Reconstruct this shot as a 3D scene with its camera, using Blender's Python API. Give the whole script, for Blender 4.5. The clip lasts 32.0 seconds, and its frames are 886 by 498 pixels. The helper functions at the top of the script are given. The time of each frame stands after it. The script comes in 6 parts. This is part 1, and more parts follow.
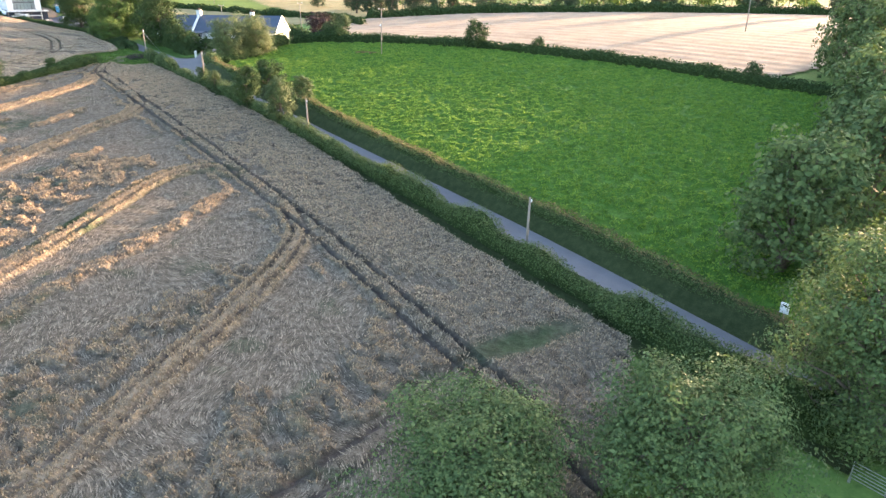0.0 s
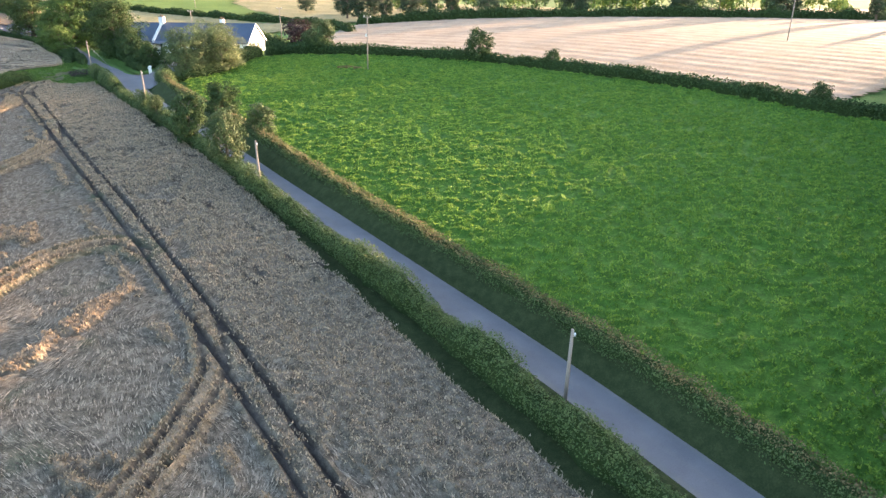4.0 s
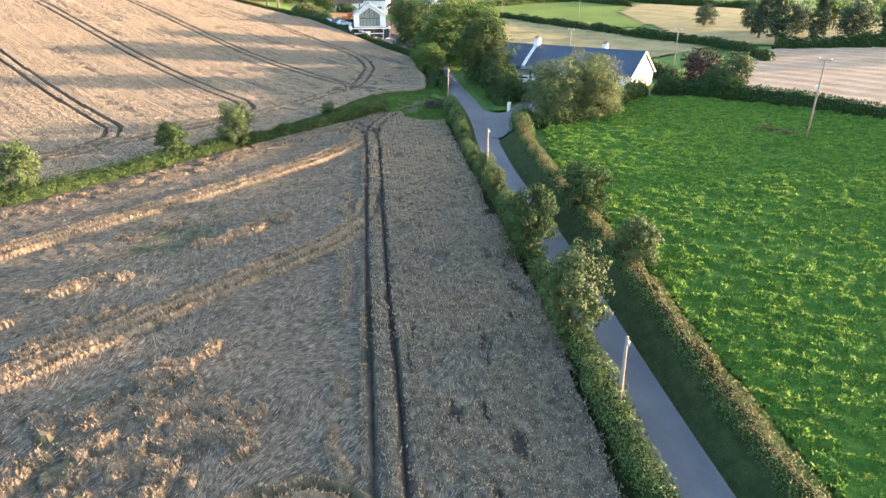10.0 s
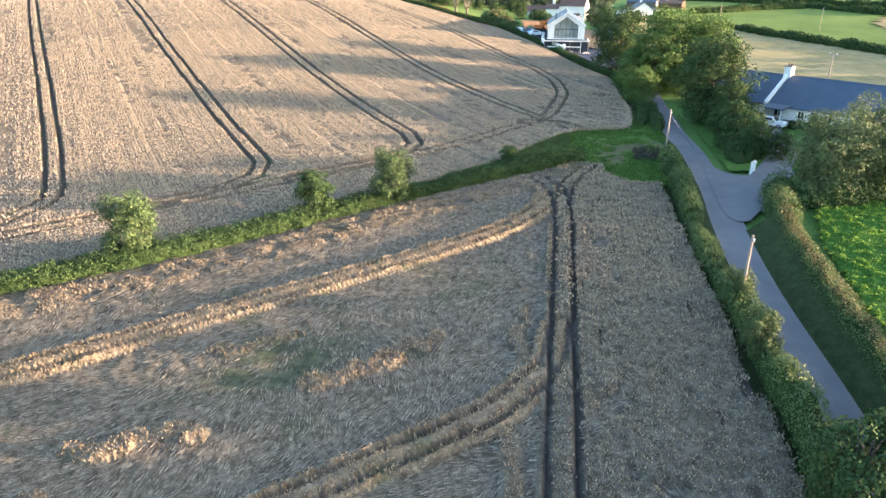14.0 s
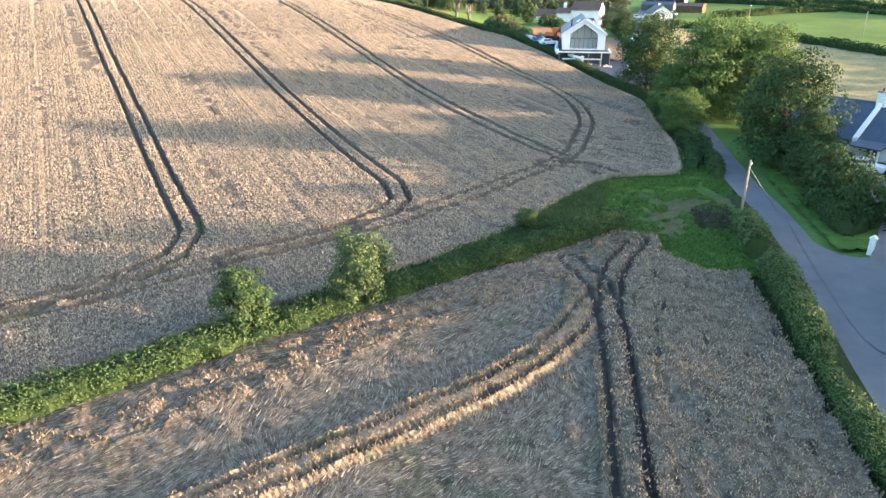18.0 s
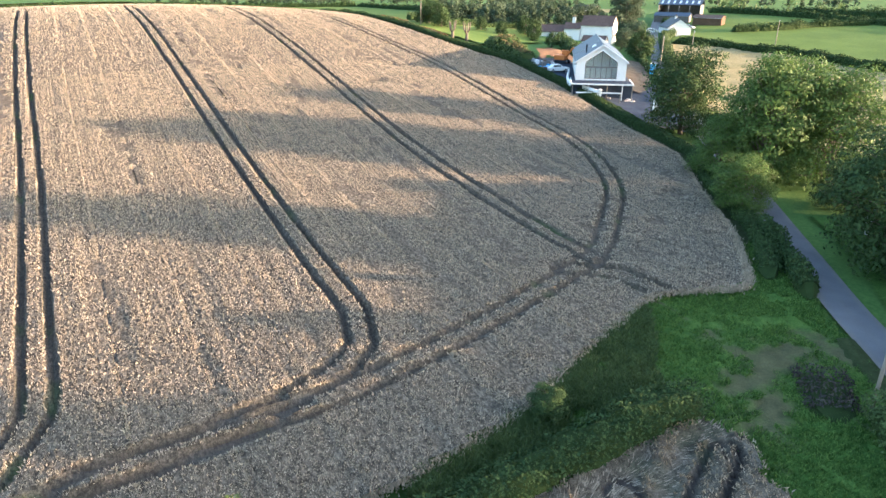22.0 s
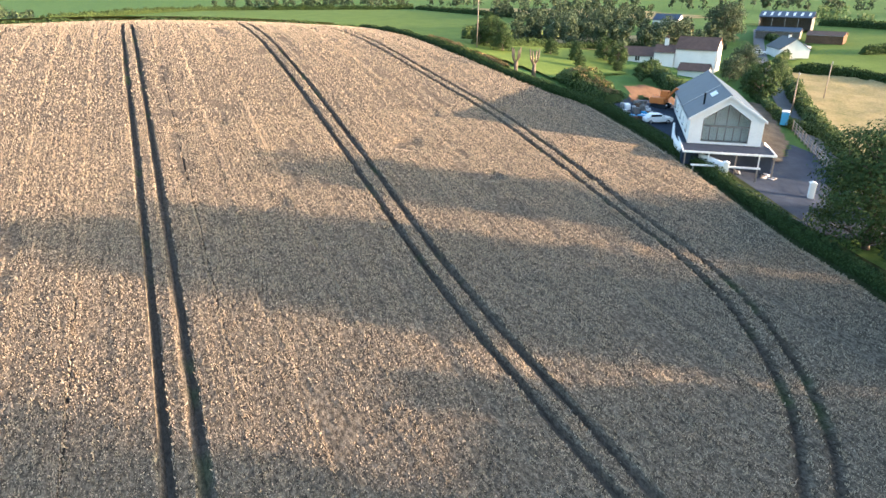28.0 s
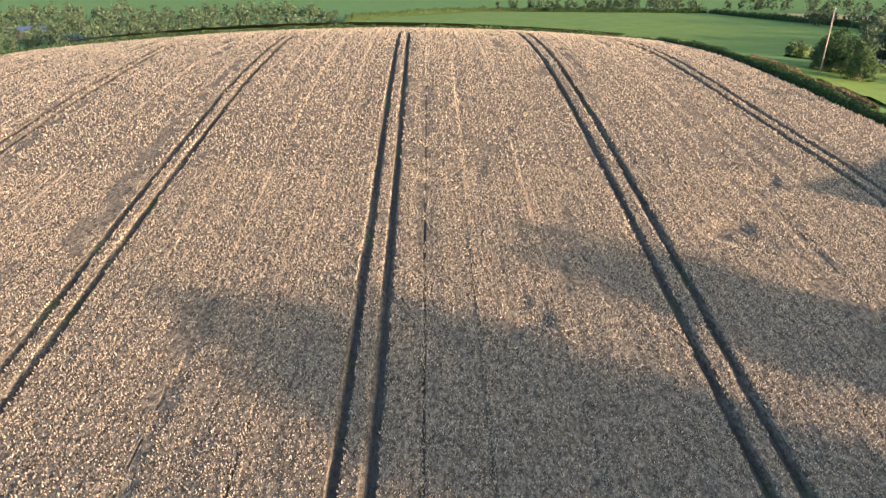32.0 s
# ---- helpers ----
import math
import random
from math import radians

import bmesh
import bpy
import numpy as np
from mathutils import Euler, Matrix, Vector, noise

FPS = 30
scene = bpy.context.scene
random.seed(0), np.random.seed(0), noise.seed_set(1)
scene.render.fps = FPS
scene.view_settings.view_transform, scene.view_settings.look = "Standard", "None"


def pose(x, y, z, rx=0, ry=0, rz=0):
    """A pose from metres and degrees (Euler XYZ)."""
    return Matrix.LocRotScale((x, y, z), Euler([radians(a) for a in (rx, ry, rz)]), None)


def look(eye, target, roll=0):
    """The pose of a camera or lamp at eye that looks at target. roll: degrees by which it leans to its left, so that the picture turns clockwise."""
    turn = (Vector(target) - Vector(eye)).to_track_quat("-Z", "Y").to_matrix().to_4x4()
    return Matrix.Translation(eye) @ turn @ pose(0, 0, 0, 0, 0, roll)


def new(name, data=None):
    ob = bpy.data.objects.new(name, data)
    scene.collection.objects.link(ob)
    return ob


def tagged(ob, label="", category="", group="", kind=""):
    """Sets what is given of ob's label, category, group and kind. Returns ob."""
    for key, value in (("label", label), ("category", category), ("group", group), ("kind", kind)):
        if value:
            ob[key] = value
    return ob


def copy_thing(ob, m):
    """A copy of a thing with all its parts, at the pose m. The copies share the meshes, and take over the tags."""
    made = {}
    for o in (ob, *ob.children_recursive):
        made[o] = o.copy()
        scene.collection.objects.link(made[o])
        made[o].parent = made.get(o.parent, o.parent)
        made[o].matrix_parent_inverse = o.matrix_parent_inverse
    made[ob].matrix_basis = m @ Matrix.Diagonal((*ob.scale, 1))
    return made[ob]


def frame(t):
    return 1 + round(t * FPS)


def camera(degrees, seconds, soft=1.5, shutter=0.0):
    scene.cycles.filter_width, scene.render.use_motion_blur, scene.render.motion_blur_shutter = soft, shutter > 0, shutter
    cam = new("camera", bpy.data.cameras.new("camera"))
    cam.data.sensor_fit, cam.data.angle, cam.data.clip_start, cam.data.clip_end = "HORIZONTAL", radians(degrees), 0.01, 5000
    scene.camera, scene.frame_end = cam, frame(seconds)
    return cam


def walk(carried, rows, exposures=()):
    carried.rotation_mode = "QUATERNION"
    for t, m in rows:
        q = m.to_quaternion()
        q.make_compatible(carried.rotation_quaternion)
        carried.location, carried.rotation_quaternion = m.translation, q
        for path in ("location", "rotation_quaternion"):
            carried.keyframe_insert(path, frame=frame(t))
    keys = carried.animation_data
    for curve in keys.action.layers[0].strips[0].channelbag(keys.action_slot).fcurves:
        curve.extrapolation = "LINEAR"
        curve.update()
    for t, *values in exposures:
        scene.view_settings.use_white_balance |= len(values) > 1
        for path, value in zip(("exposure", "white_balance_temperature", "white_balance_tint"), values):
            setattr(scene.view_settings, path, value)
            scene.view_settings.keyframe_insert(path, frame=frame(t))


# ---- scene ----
cam = camera(69.1, 32.0, 1.5)
# seconds, eye in metres, yaw, pitch and roll in degrees
PATH = [
    (0.0, 0.0, 0.0, 25.5, 16.56, -22.69, -0.13),
    (0.5, -0.77, 2.73, 25.53, 16.53, -22.67, -0.11),
    (1.0, -1.57, 5.67, 25.56, 16.49, -22.67, -0.1),
    (1.5, -2.3, 8.36, 25.56, 16.46, -22.65, -0.06),
    (2.0, -3.13, 11.3, 25.55, 16.43, -22.62, -0.04),
    (2.5, -3.89, 14.0, 25.54, 16.42, -22.59, -0.02),
    (4.5, -6.89, 25.33, 25.65, 16.74, -22.55, -0.04),
    (5.0, -7.83, 28.21, 25.71, 18.74, -22.55, -0.04),
    (5.5, -9.16, 30.76, 25.72, 21.85, -22.54, -0.01),
    (6.0, -10.79, 33.39, 25.73, 25.77, -22.53, 0.03),
    (6.5, -12.54, 35.71, 25.72, 29.32, -22.51, 0.04),
    (7.0, -14.35, 38.24, 25.76, 32.41, -22.51, 0.09),
    (7.5, -16.09, 40.53, 25.87, 34.19, -22.53, 0.1),
    (8.0, -18.07, 42.91, 26.21, 36.21, -22.5, 0.14),
    (8.5, -20.07, 45.0, 26.72, 38.61, -22.5, 0.07),
    (9.0, -22.28, 47.12, 27.26, 41.67, -22.49, 0.1),
    (9.5, -24.44, 48.99, 27.74, 44.55, -22.53, 0.09),
    (10.0, -26.85, 50.89, 28.17, 47.66, -22.49, 0.1),
    (10.5, -29.08, 52.62, 28.59, 50.55, -22.5, 0.08),
    (11.0, -31.57, 54.38, 29.02, 53.62, -22.49, 0.06),
    (11.5, -33.93, 55.94, 29.37, 56.4, -22.52, 0.07),
    (12.0, -36.54, 57.52, 29.77, 59.47, -22.54, 0.06),
    (12.5, -38.99, 58.94, 29.93, 61.68, -22.56, 0.03),
    (13.0, -41.66, 60.42, 29.88, 63.07, -22.57, -0.01),
    (13.5, -44.16, 61.72, 29.86, 63.42, -22.61, -0.04),
    (14.0, -46.91, 63.1, 29.87, 63.43, -22.62, -0.06),
    (14.5, -49.44, 64.37, 29.85, 63.42, -22.59, -0.1),
    (16.5, -59.59, 70.12, 29.9, 63.58, -22.51, 0.18),
    (17.0, -62.3, 71.54, 29.93, 63.58, -22.53, 0.16),
    (17.5, -64.77, 72.83, 29.97, 63.57, -22.52, 0.11),
    (18.0, -67.41, 74.22, 30.0, 63.59, -22.53, 0.06),
    (18.5, -69.88, 75.52, 30.21, 63.6, -22.49, 0.06),
    (19.0, -72.59, 76.9, 30.68, 63.57, -22.53, 0.03),
    (19.5, -75.07, 78.18, 31.07, 63.55, -22.53, -0.02),
    (20.0, -77.75, 79.65, 31.49, 63.57, -22.55, -0.04),
    (20.5, -80.19, 80.99, 31.87, 63.58, -22.53, -0.01),
    (21.0, -82.81, 82.55, 32.29, 63.6, -22.53, -0.02),
    (21.5, -85.11, 84.15, 32.66, 63.61, -22.52, -0.03),
    (22.0, -87.7, 85.78, 33.05, 63.6, -22.49, -0.05),
    (22.5, -90.16, 87.12, 33.39, 63.6, -22.48, -0.04),
    (23.0, -92.87, 88.5, 33.77, 63.58, -22.46, -0.05),
    (23.5, -95.36, 89.81, 34.11, 63.56, -22.46, -0.06),
    (24.0, -98.04, 91.22, 34.5, 63.54, -22.47, -0.06),
    (24.5, -100.52, 92.55, 34.86, 63.52, -22.49, -0.07),
    (25.0, -103.17, 93.97, 35.28, 63.5, -22.53, -0.1),
    (25.5, -105.64, 95.31, 35.62, 63.5, -22.53, -0.09),
    (27.5, -116.32, 100.36, 36.04, 65.39, -22.61, -0.16),
    (28.0, -119.24, 101.27, 36.08, 68.75, -22.62, -0.13),
    (28.5, -122.0, 101.92, 36.1, 72.31, -22.62, -0.09),
    (29.0, -125.02, 102.45, 36.17, 76.3, -22.66, -0.07),
    (29.5, -127.83, 102.73, 36.19, 79.98, -22.64, -0.04),
    (30.0, -130.89, 102.91, 36.21, 83.98, -22.65, -0.0),
    (30.5, -133.75, 102.94, 36.21, 87.52, -22.62, 0.05),
    (31.0, -136.79, 102.94, 36.22, 90.13, -22.62, 0.07),
    (31.5, -139.65, 102.91, 36.41, 91.44, -22.61, 0.07),
    (32.0, -142.72, 102.8, 36.92, 91.73, -22.62, 0.04),
]
walk(cam, [(t, pose(x, y, z, 90 + pitch, roll, yaw)) for t, x, y, z, yaw, pitch, roll in PATH], exposures=((0.0, 3.72, 5500, 18), (6.0, 3.54, 5450, 17), (9.0, 3.47, 5400, 15), (13.0, 3.35, 5120, 11), (18.0, 3.37, 5000, 11), (24.0, 3.2, 5000, 11), (29.0, 2.95, 5150, 12), (32.0, 2.67, 5050, 12)))

# ---- light ----
SUN_YAW, SUN_UP = 33.0, 6.3          # degrees east of +y, and above the horizon
sun_dir = Vector((math.sin(radians(SUN_YAW)) * math.cos(radians(SUN_UP)), math.cos(radians(SUN_YAW)) * math.cos(radians(SUN_UP)), math.sin(radians(SUN_UP))))
world = bpy.data.worlds.new("sky")
scene.world = world
world.use_nodes = True
wnt = world.node_tree
sky = wnt.nodes.new("ShaderNodeTexSky")
sky.sky_type = "NISHITA"
sky.sun_disc = False
sky.sun_elevation = radians(SUN_UP)
sky.sun_rotation = radians(SUN_YAW)
sky.air_density, sky.dust_density, sky.ozone_density = 1.0, 3.0, 0.4
wnt.links.new(sky.outputs[0], wnt.nodes["Background"].inputs[0])
wnt.nodes["Background"].inputs[1].default_value = 0.115
sun_data = bpy.data.lights.new("sun", "SUN")
sun_data.energy, sun_data.angle, sun_data.color = 3.7, radians(0.6), (1.0, 0.61, 0.31)
sun = new("sun", sun_data)
sun.matrix_world = look(sun_dir * 100, (0, 0, 0))

# ---- the lie of the land ----
HILLS = [[-0.41, 0.23, -1.61, -1.7, -2.38, -3.05, -2.71],
         [-0.13, 3.95, 1.1, -0.85, -2.0, -2.33, -3.59],
         [0.38, 6.81, 2.47, -2.24, -0.7, -1.98, -3.14],
         [-0.65, 6.97, 2.8, -1.97, 1.84, 0.36, 0.0],
         [-0.98, 1.22, -1.27, -1.4, 0.92, 1.02, 1.63],
         [2.61, 2.05, 1.0, 1.42, 0.9, 0.54, 1.02],
         [3.36, 3.64, 2.79, 1.74, 0.47, 0.05, 0.17]]
BASE, SPACING, SPREAD = 11.0, 70.0, 62.0


def lie(x, y):
    """Height of the soil, as an array over x and y."""
    x, y = np.asarray(x, float), np.asarray(y, float)
    z = np.full(np.broadcast(x, y).shape, BASE)
    for j, row in enumerate(HILLS):
        ky = np.exp(-((y - (-60 + j * SPACING)) ** 2) / (2 * SPREAD**2))
        for i, a in enumerate(row):
            z = z + a * ky * np.exp(-((x - (-350 + i * SPACING)) ** 2) / (2 * SPREAD**2))
    far = np.clip((np.hypot(x + 120, y - 120) - 420) / 900, 0, 1)
    z = z + 3.6 * np.exp(-((x + 312) ** 2) / (2 * 34.0**2) - ((y - 10) ** 2) / (2 * 75.0**2))   # the brow
    return z + far**1.5 * 9 * np.sin(x / 330 + 1.0) * np.cos(y / 410)


def soil(x, y):
    return float(lie(x, y))


def cell(ix, iy, seed):
    h = (ix.astype(np.int64) * 374761393 + iy.astype(np.int64) * 668265263 + seed * 1442695041) & 0xFFFFFFFF
    h = ((h ^ (h >> 13)) * 1274126177) & 0xFFFFFFFF
    return ((h ^ (h >> 16)) & 0xFFFFFF) / float(0xFFFFFF)


def grain(x, y, size, seed=0):
    """Smooth value noise of 0 to 1."""
    x, y = np.asarray(x, float) / size, np.asarray(y, float) / size
    ix, iy = np.floor(x), np.floor(y)
    fx, fy = x - ix, y - iy
    fx, fy = fx * fx * (3 - 2 * fx), fy * fy * (3 - 2 * fy)
    a, b = cell(ix, iy, seed), cell(ix + 1, iy, seed)
    c, d = cell(ix, iy + 1, seed), cell(ix + 1, iy + 1, seed)
    return (a * (1 - fx) + b * fx) * (1 - fy) + (c * (1 - fx) + d * fx) * fy


def layers(x, y, size, seed=0, n=3):
    total, weight = 0.0, 0.0
    for k in range(n):
        total = total + grain(x, y, size / 2**k, seed + 17 * k) * 0.55**k
        weight += 0.55**k
    return total / weight


def inside(x, y, poly):
    hit = np.zeros(np.shape(x), bool)
    for (ax, ay), (bx, by) in zip(poly, poly[1:] + poly[:1]):
        if ay != by:
            hit ^= ((ay > y) != (by > y)) & (x < (bx - ax) * (y - ay) / (by - ay) + ax)
    return hit


def from_line(x, y, line):
    """Signed distance to a polyline (left is plus) and the length along it."""
    best, side, along, run = np.full(np.shape(x), 1e9), np.zeros(np.shape(x)), np.zeros(np.shape(x)), 0.0
    for (ax, ay), (bx, by) in zip(line, line[1:]):
        dx, dy = bx - ax, by - ay
        size = math.hypot(dx, dy)
        u = np.clip(((x - ax) * dx + (y - ay) * dy) / size**2, 0, 1)
        d = np.hypot(x - ax - u * dx, y - ay - u * dy)
        near = d < best
        best = np.where(near, d, best)
        side = np.where(near, np.sign(dx * (y - ay) - dy * (x - ax)), side)
        along = np.where(near, run + u * size, along)
        run += size
    return best * side, along


def smooth(line, step=3.0):
    """A rounded polyline through the given points, with even steps."""
    pts = [Vector((p[0], p[1], 0)) for p in line]
    pts = [2 * pts[0] - pts[1]] + pts + [2 * pts[-1] - pts[-2]]
    out = []
    for a, b, c, d in zip(pts, pts[1:], pts[2:], pts[3:]):
        n = max(1, int((c - b).length / step))
        for k in range(n):
            t = k / n
            p = 0.5 * (2 * b + (c - a) * t + (2 * a - 5 * b + 4 * c - d) * t * t + (3 * b - a - 3 * c + d) * t**3)
            out.append((p.x, p.y))
    out.append((pts[-2].x, pts[-2].y))
    return out


def mesh_of(name, verts, faces, material=None, values=None, soft=False):
    """A mesh from arrays of vertices and of triangles or quads, with values by vertex."""
    verts, faces = np.asarray(verts, np.float32), np.asarray(faces, np.int32)
    me = bpy.data.meshes.new(name)
    me.vertices.add(len(verts))
    me.vertices.foreach_set("co", verts.ravel())
    n = faces.shape[1]
    me.loops.add(faces.size)
    me.loops.foreach_set("vertex_index", faces.ravel())
    me.polygons.add(len(faces))
    me.polygons.foreach_set("loop_start", np.arange(0, faces.size, n, dtype=np.int32))
    me.polygons.foreach_set("loop_total", np.full(len(faces), n, np.int32))
    me.polygons.foreach_set("use_smooth", np.full(len(faces), soft))
    me.update(calc_edges=True)
    for key, data in (values or {}).items():
        me.attributes.new(key, "FLOAT", "POINT").data.foreach_set("value", np.asarray(data, np.float32).ravel())
    if material:
        me.materials.append(material)
    return me


def field_grid(poly, step, turn=0.0, extra=(), across=None):
    """Points of a turned grid over a polygon, and the quads whose middle is inside; extra: further rows; across: the step between rows."""
    across = across or step
    c, s = math.cos(radians(turn)), math.sin(radians(turn))
    pu = [(x * c + y * s) for x, y in poly]
    pv = [(-x * s + y * c) for x, y in poly]
    u, v = np.arange(min(pu) - step, max(pu) + step, step), np.arange(min(pv) - step, max(pv) + step, across)
    v = np.unique(np.round(np.concatenate([v, np.array(list(extra), float)]), 3))
    uu, vv = np.meshgrid(u, v)
    x, y = uu * c - vv * s, uu * s + vv * c
    idx = np.arange(x.size).reshape(x.shape)
    quads = np.stack([idx[:-1, :-1], idx[:-1, 1:], idx[1:, 1:], idx[1:, :-1]], -1).reshape(-1, 4)
    mx, my = x.ravel()[quads].mean(1), y.ravel()[quads].mean(1)
    quads = quads[inside(mx, my, poly)]
    used, back = np.unique(quads, return_inverse=True)
    return x.ravel()[used], y.ravel()[used], back.reshape(-1, 4)


def part(name, bm, material, parent=None, label=""):
    """Links a bmesh, or a ready mesh, as one object under a thing or a part."""
    if isinstance(bm, bmesh.types.BMesh):
        me = bpy.data.meshes.new(name)
        bm.to_mesh(me)
        bm.free()
    else:
        me = bm
    if material and not me.materials:
        me.materials.append(material)
    ob = new(name, me)
    if parent:
        ob.parent = parent
    return tagged(ob, label)


def thing(name, label, category, group="", kind="", at=None):
    ob = new(name)
    if at is not None:
        ob.matrix_basis = at
    return tagged(ob, label, category, group, kind)


def box(x0, y0, z0, x1, y1, z1, bm=None, bevel=0.0):
    bm = bm or bmesh.new()
    made = bmesh.ops.create_cube(bm, size=1, matrix=Matrix.Translation(((x0 + x1) / 2, (y0 + y1) / 2, (z0 + z1) / 2)) @ Matrix.Diagonal((x1 - x0, y1 - y0, z1 - z0, 1)))
    if bevel:
        edges = {e for v in made["verts"] for e in v.link_edges}
        bmesh.ops.bevel(bm, geom=list(edges), offset=bevel, segments=2, affect="EDGES", profile=0.5)
    return bm


def tube(points, radii, sides=7, bm=None):
    """A tapered tube along points."""
    bm = bm or bmesh.new()
    rings = []
    pts = [Vector(p) for p in points]
    for i, p in enumerate(pts):
        way = (pts[min(i + 1, len(pts) - 1)] - pts[max(i - 1, 0)]).normalized()
        a = way.orthogonal().normalized()
        b = way.cross(a)
        rings.append([bm.verts.new(p + (a * math.cos(2 * math.pi * k / sides) + b * math.sin(2 * math.pi * k / sides)) * radii[i]) for k in range(sides)])
    for r, q in zip(rings, rings[1:]):
        # keep rings from twisting
        off = min(range(sides), key=lambda o: (r[0].co - q[o].co).length)
        for k in range(sides):
            bm.faces.new((r[k], r[(k + 1) % sides], q[(k + 1 + off) % sides], q[(k + off) % sides]))
    bm.faces.new(rings[0][::-1]), bm.faces.new(rings[-1])
    for f in bm.faces:
        f.smooth = True
    return bm


def prism(outline, y0, y1, bm=None):
    """An outline in x and z, drawn out along y."""
    bm = bm or bmesh.new()
    a, b = [bm.verts.new((x, y0, z)) for x, z in outline], [bm.verts.new((x, y1, z)) for x, z in outline]
    n = len(outline)
    bm.faces.new(a), bm.faces.new(b[::-1])
    for k in range(n):
        bm.faces.new((a[k], b[k], b[(k + 1) % n], a[(k + 1) % n]))
    bmesh.ops.recalc_face_normals(bm, faces=bm.faces)
    return bm


# ---- materials ----
def surface(name, colours, size, rough=0.8, bump=0.0, fine=None, metal=0.0, stretch=(1, 1, 1), overlay=(), spread=(0.3, 0.7), by_piece=0.0, clear=0.0):
    """A mottled surface: two noises mix the colours; overlay: (attribute, colour) pairs laid over them."""
    m = bpy.data.materials.new(name)
    m.use_nodes = True
    nt = m.node_tree
    shader = nt.nodes["Principled BSDF"]
    shader.inputs["Roughness"].default_value, shader.inputs["Metallic"].default_value = rough, metal
    shader.inputs["Specular IOR Level"].default_value = 0.5 if rough < 0.6 else (0.25 if rough < 0.8 else 0.06)
    where, scale = nt.nodes.new("ShaderNodeTexCoord"), nt.nodes.new("ShaderNodeMapping")
    scale.inputs["Scale"].default_value = stretch
    nt.links.new(where.outputs["Object"], scale.inputs[0])

    def speckle(at, detail):
        n = nt.nodes.new("ShaderNodeTexNoise")
        n.inputs["Scale"].default_value, n.inputs["Detail"].default_value, n.inputs["Roughness"].default_value = 1 / at, detail, 0.62
        nt.links.new(scale.outputs[0], n.inputs["Vector"])
        return n.outputs["Fac"]

    big, small = speckle(size, 3), speckle(fine or size / 9, 4)
    mix = nt.nodes.new("ShaderNodeMath")
    mix.operation = "MULTIPLY_ADD"
    mix.inputs[1].default_value = 0.5
    half = nt.nodes.new("ShaderNodeMath")
    half.operation = "MULTIPLY"
    half.inputs[1].default_value = 0.5
    nt.links.new(small, half.inputs[0])
    nt.links.new(big, mix.inputs[0])
    nt.links.new(half.outputs[0], mix.inputs[2])
    fac = mix.outputs[0]
    if by_piece:
        each = nt.nodes.new("ShaderNodeNewGeometry")
        add = nt.nodes.new("ShaderNodeMath")
        add.operation = "MULTIPLY_ADD"
        add.inputs[1].default_value = by_piece
        nt.links.new(each.outputs["Random Per Island"], add.inputs[0])
        less = nt.nodes.new("ShaderNodeMath")
        less.operation = "SUBTRACT"
        less.inputs[1].default_value = by_piece / 2
        nt.links.new(fac, less.inputs[0])
        nt.links.new(less.outputs[0], add.inputs[2])
        fac = add.outputs[0]
    ramp = nt.nodes.new("ShaderNodeValToRGB")
    while len(ramp.color_ramp.elements) < len(colours):
        ramp.color_ramp.elements.new(0.5)
    for k, (e, c) in enumerate(zip(ramp.color_ramp.elements, colours)):
        e.position = spread[0] + (spread[1] - spread[0]) * k / max(1, len(colours) - 1)
        e.color = (*c, 1)
    nt.links.new(fac, ramp.inputs[0])
    colour = ramp.outputs[0]
    for key, c in overlay:
        a = nt.nodes.new("ShaderNodeAttribute")
        a.attribute_name = key
        lay = nt.nodes.new("ShaderNodeMix")
        lay.data_type = "RGBA"
        nt.links.new(a.outputs["Fac"], lay.inputs["Factor"])
        nt.links.new(colour, lay.inputs["A"])
        tone = nt.nodes.new("ShaderNodeValToRGB")
        tone.color_ramp.elements[0].position, tone.color_ramp.elements[1].position = spread
        tone.color_ramp.elements[0].color = (*[v * 0.65 for v in c], 1)
        tone.color_ramp.elements[1].color = (*[min(1, v * 1.35) for v in c], 1)
        nt.links.new(fac, tone.inputs[0])
        nt.links.new(tone.outputs[0], lay.inputs["B"])
        colour = lay.outputs["Result"]
    nt.links.new(colour, shader.inputs["Base Color"])
    if bump:
        b = nt.nodes.new("ShaderNodeBump")
        b.inputs["Strength"].default_value, b.inputs["Distance"].default_value = min(1, bump * 10), bump
        nt.links.new(small, b.inputs["Height"])
        nt.links.new(b.outputs[0], shader.inputs["Normal"])
    if clear:
        thin = nt.nodes.new("ShaderNodeBsdfTranslucent")
        nt.links.new(colour, thin.inputs[0])
        both = nt.nodes.new("ShaderNodeMixShader")
        both.inputs[0].default_value = clear
        nt.links.new(shader.outputs[0], both.inputs[1])
        nt.links.new(thin.outputs[0], both.inputs[2])
        nt.links.new(both.outputs[0], nt.nodes["Material Output"].inputs[0])
    return m


def glass(name, tint, rough=0.05):
    m = bpy.data.materials.new(name)
    m.use_nodes = True
    s = m.node_tree.nodes["Principled BSDF"]
    s.inputs["Base Color"].default_value = (*tint, 1)
    s.inputs["Roughness"].default_value, s.inputs["Transmission Weight"].default_value, s.inputs["IOR"].default_value = rough, 1.0, 1.45
    return m


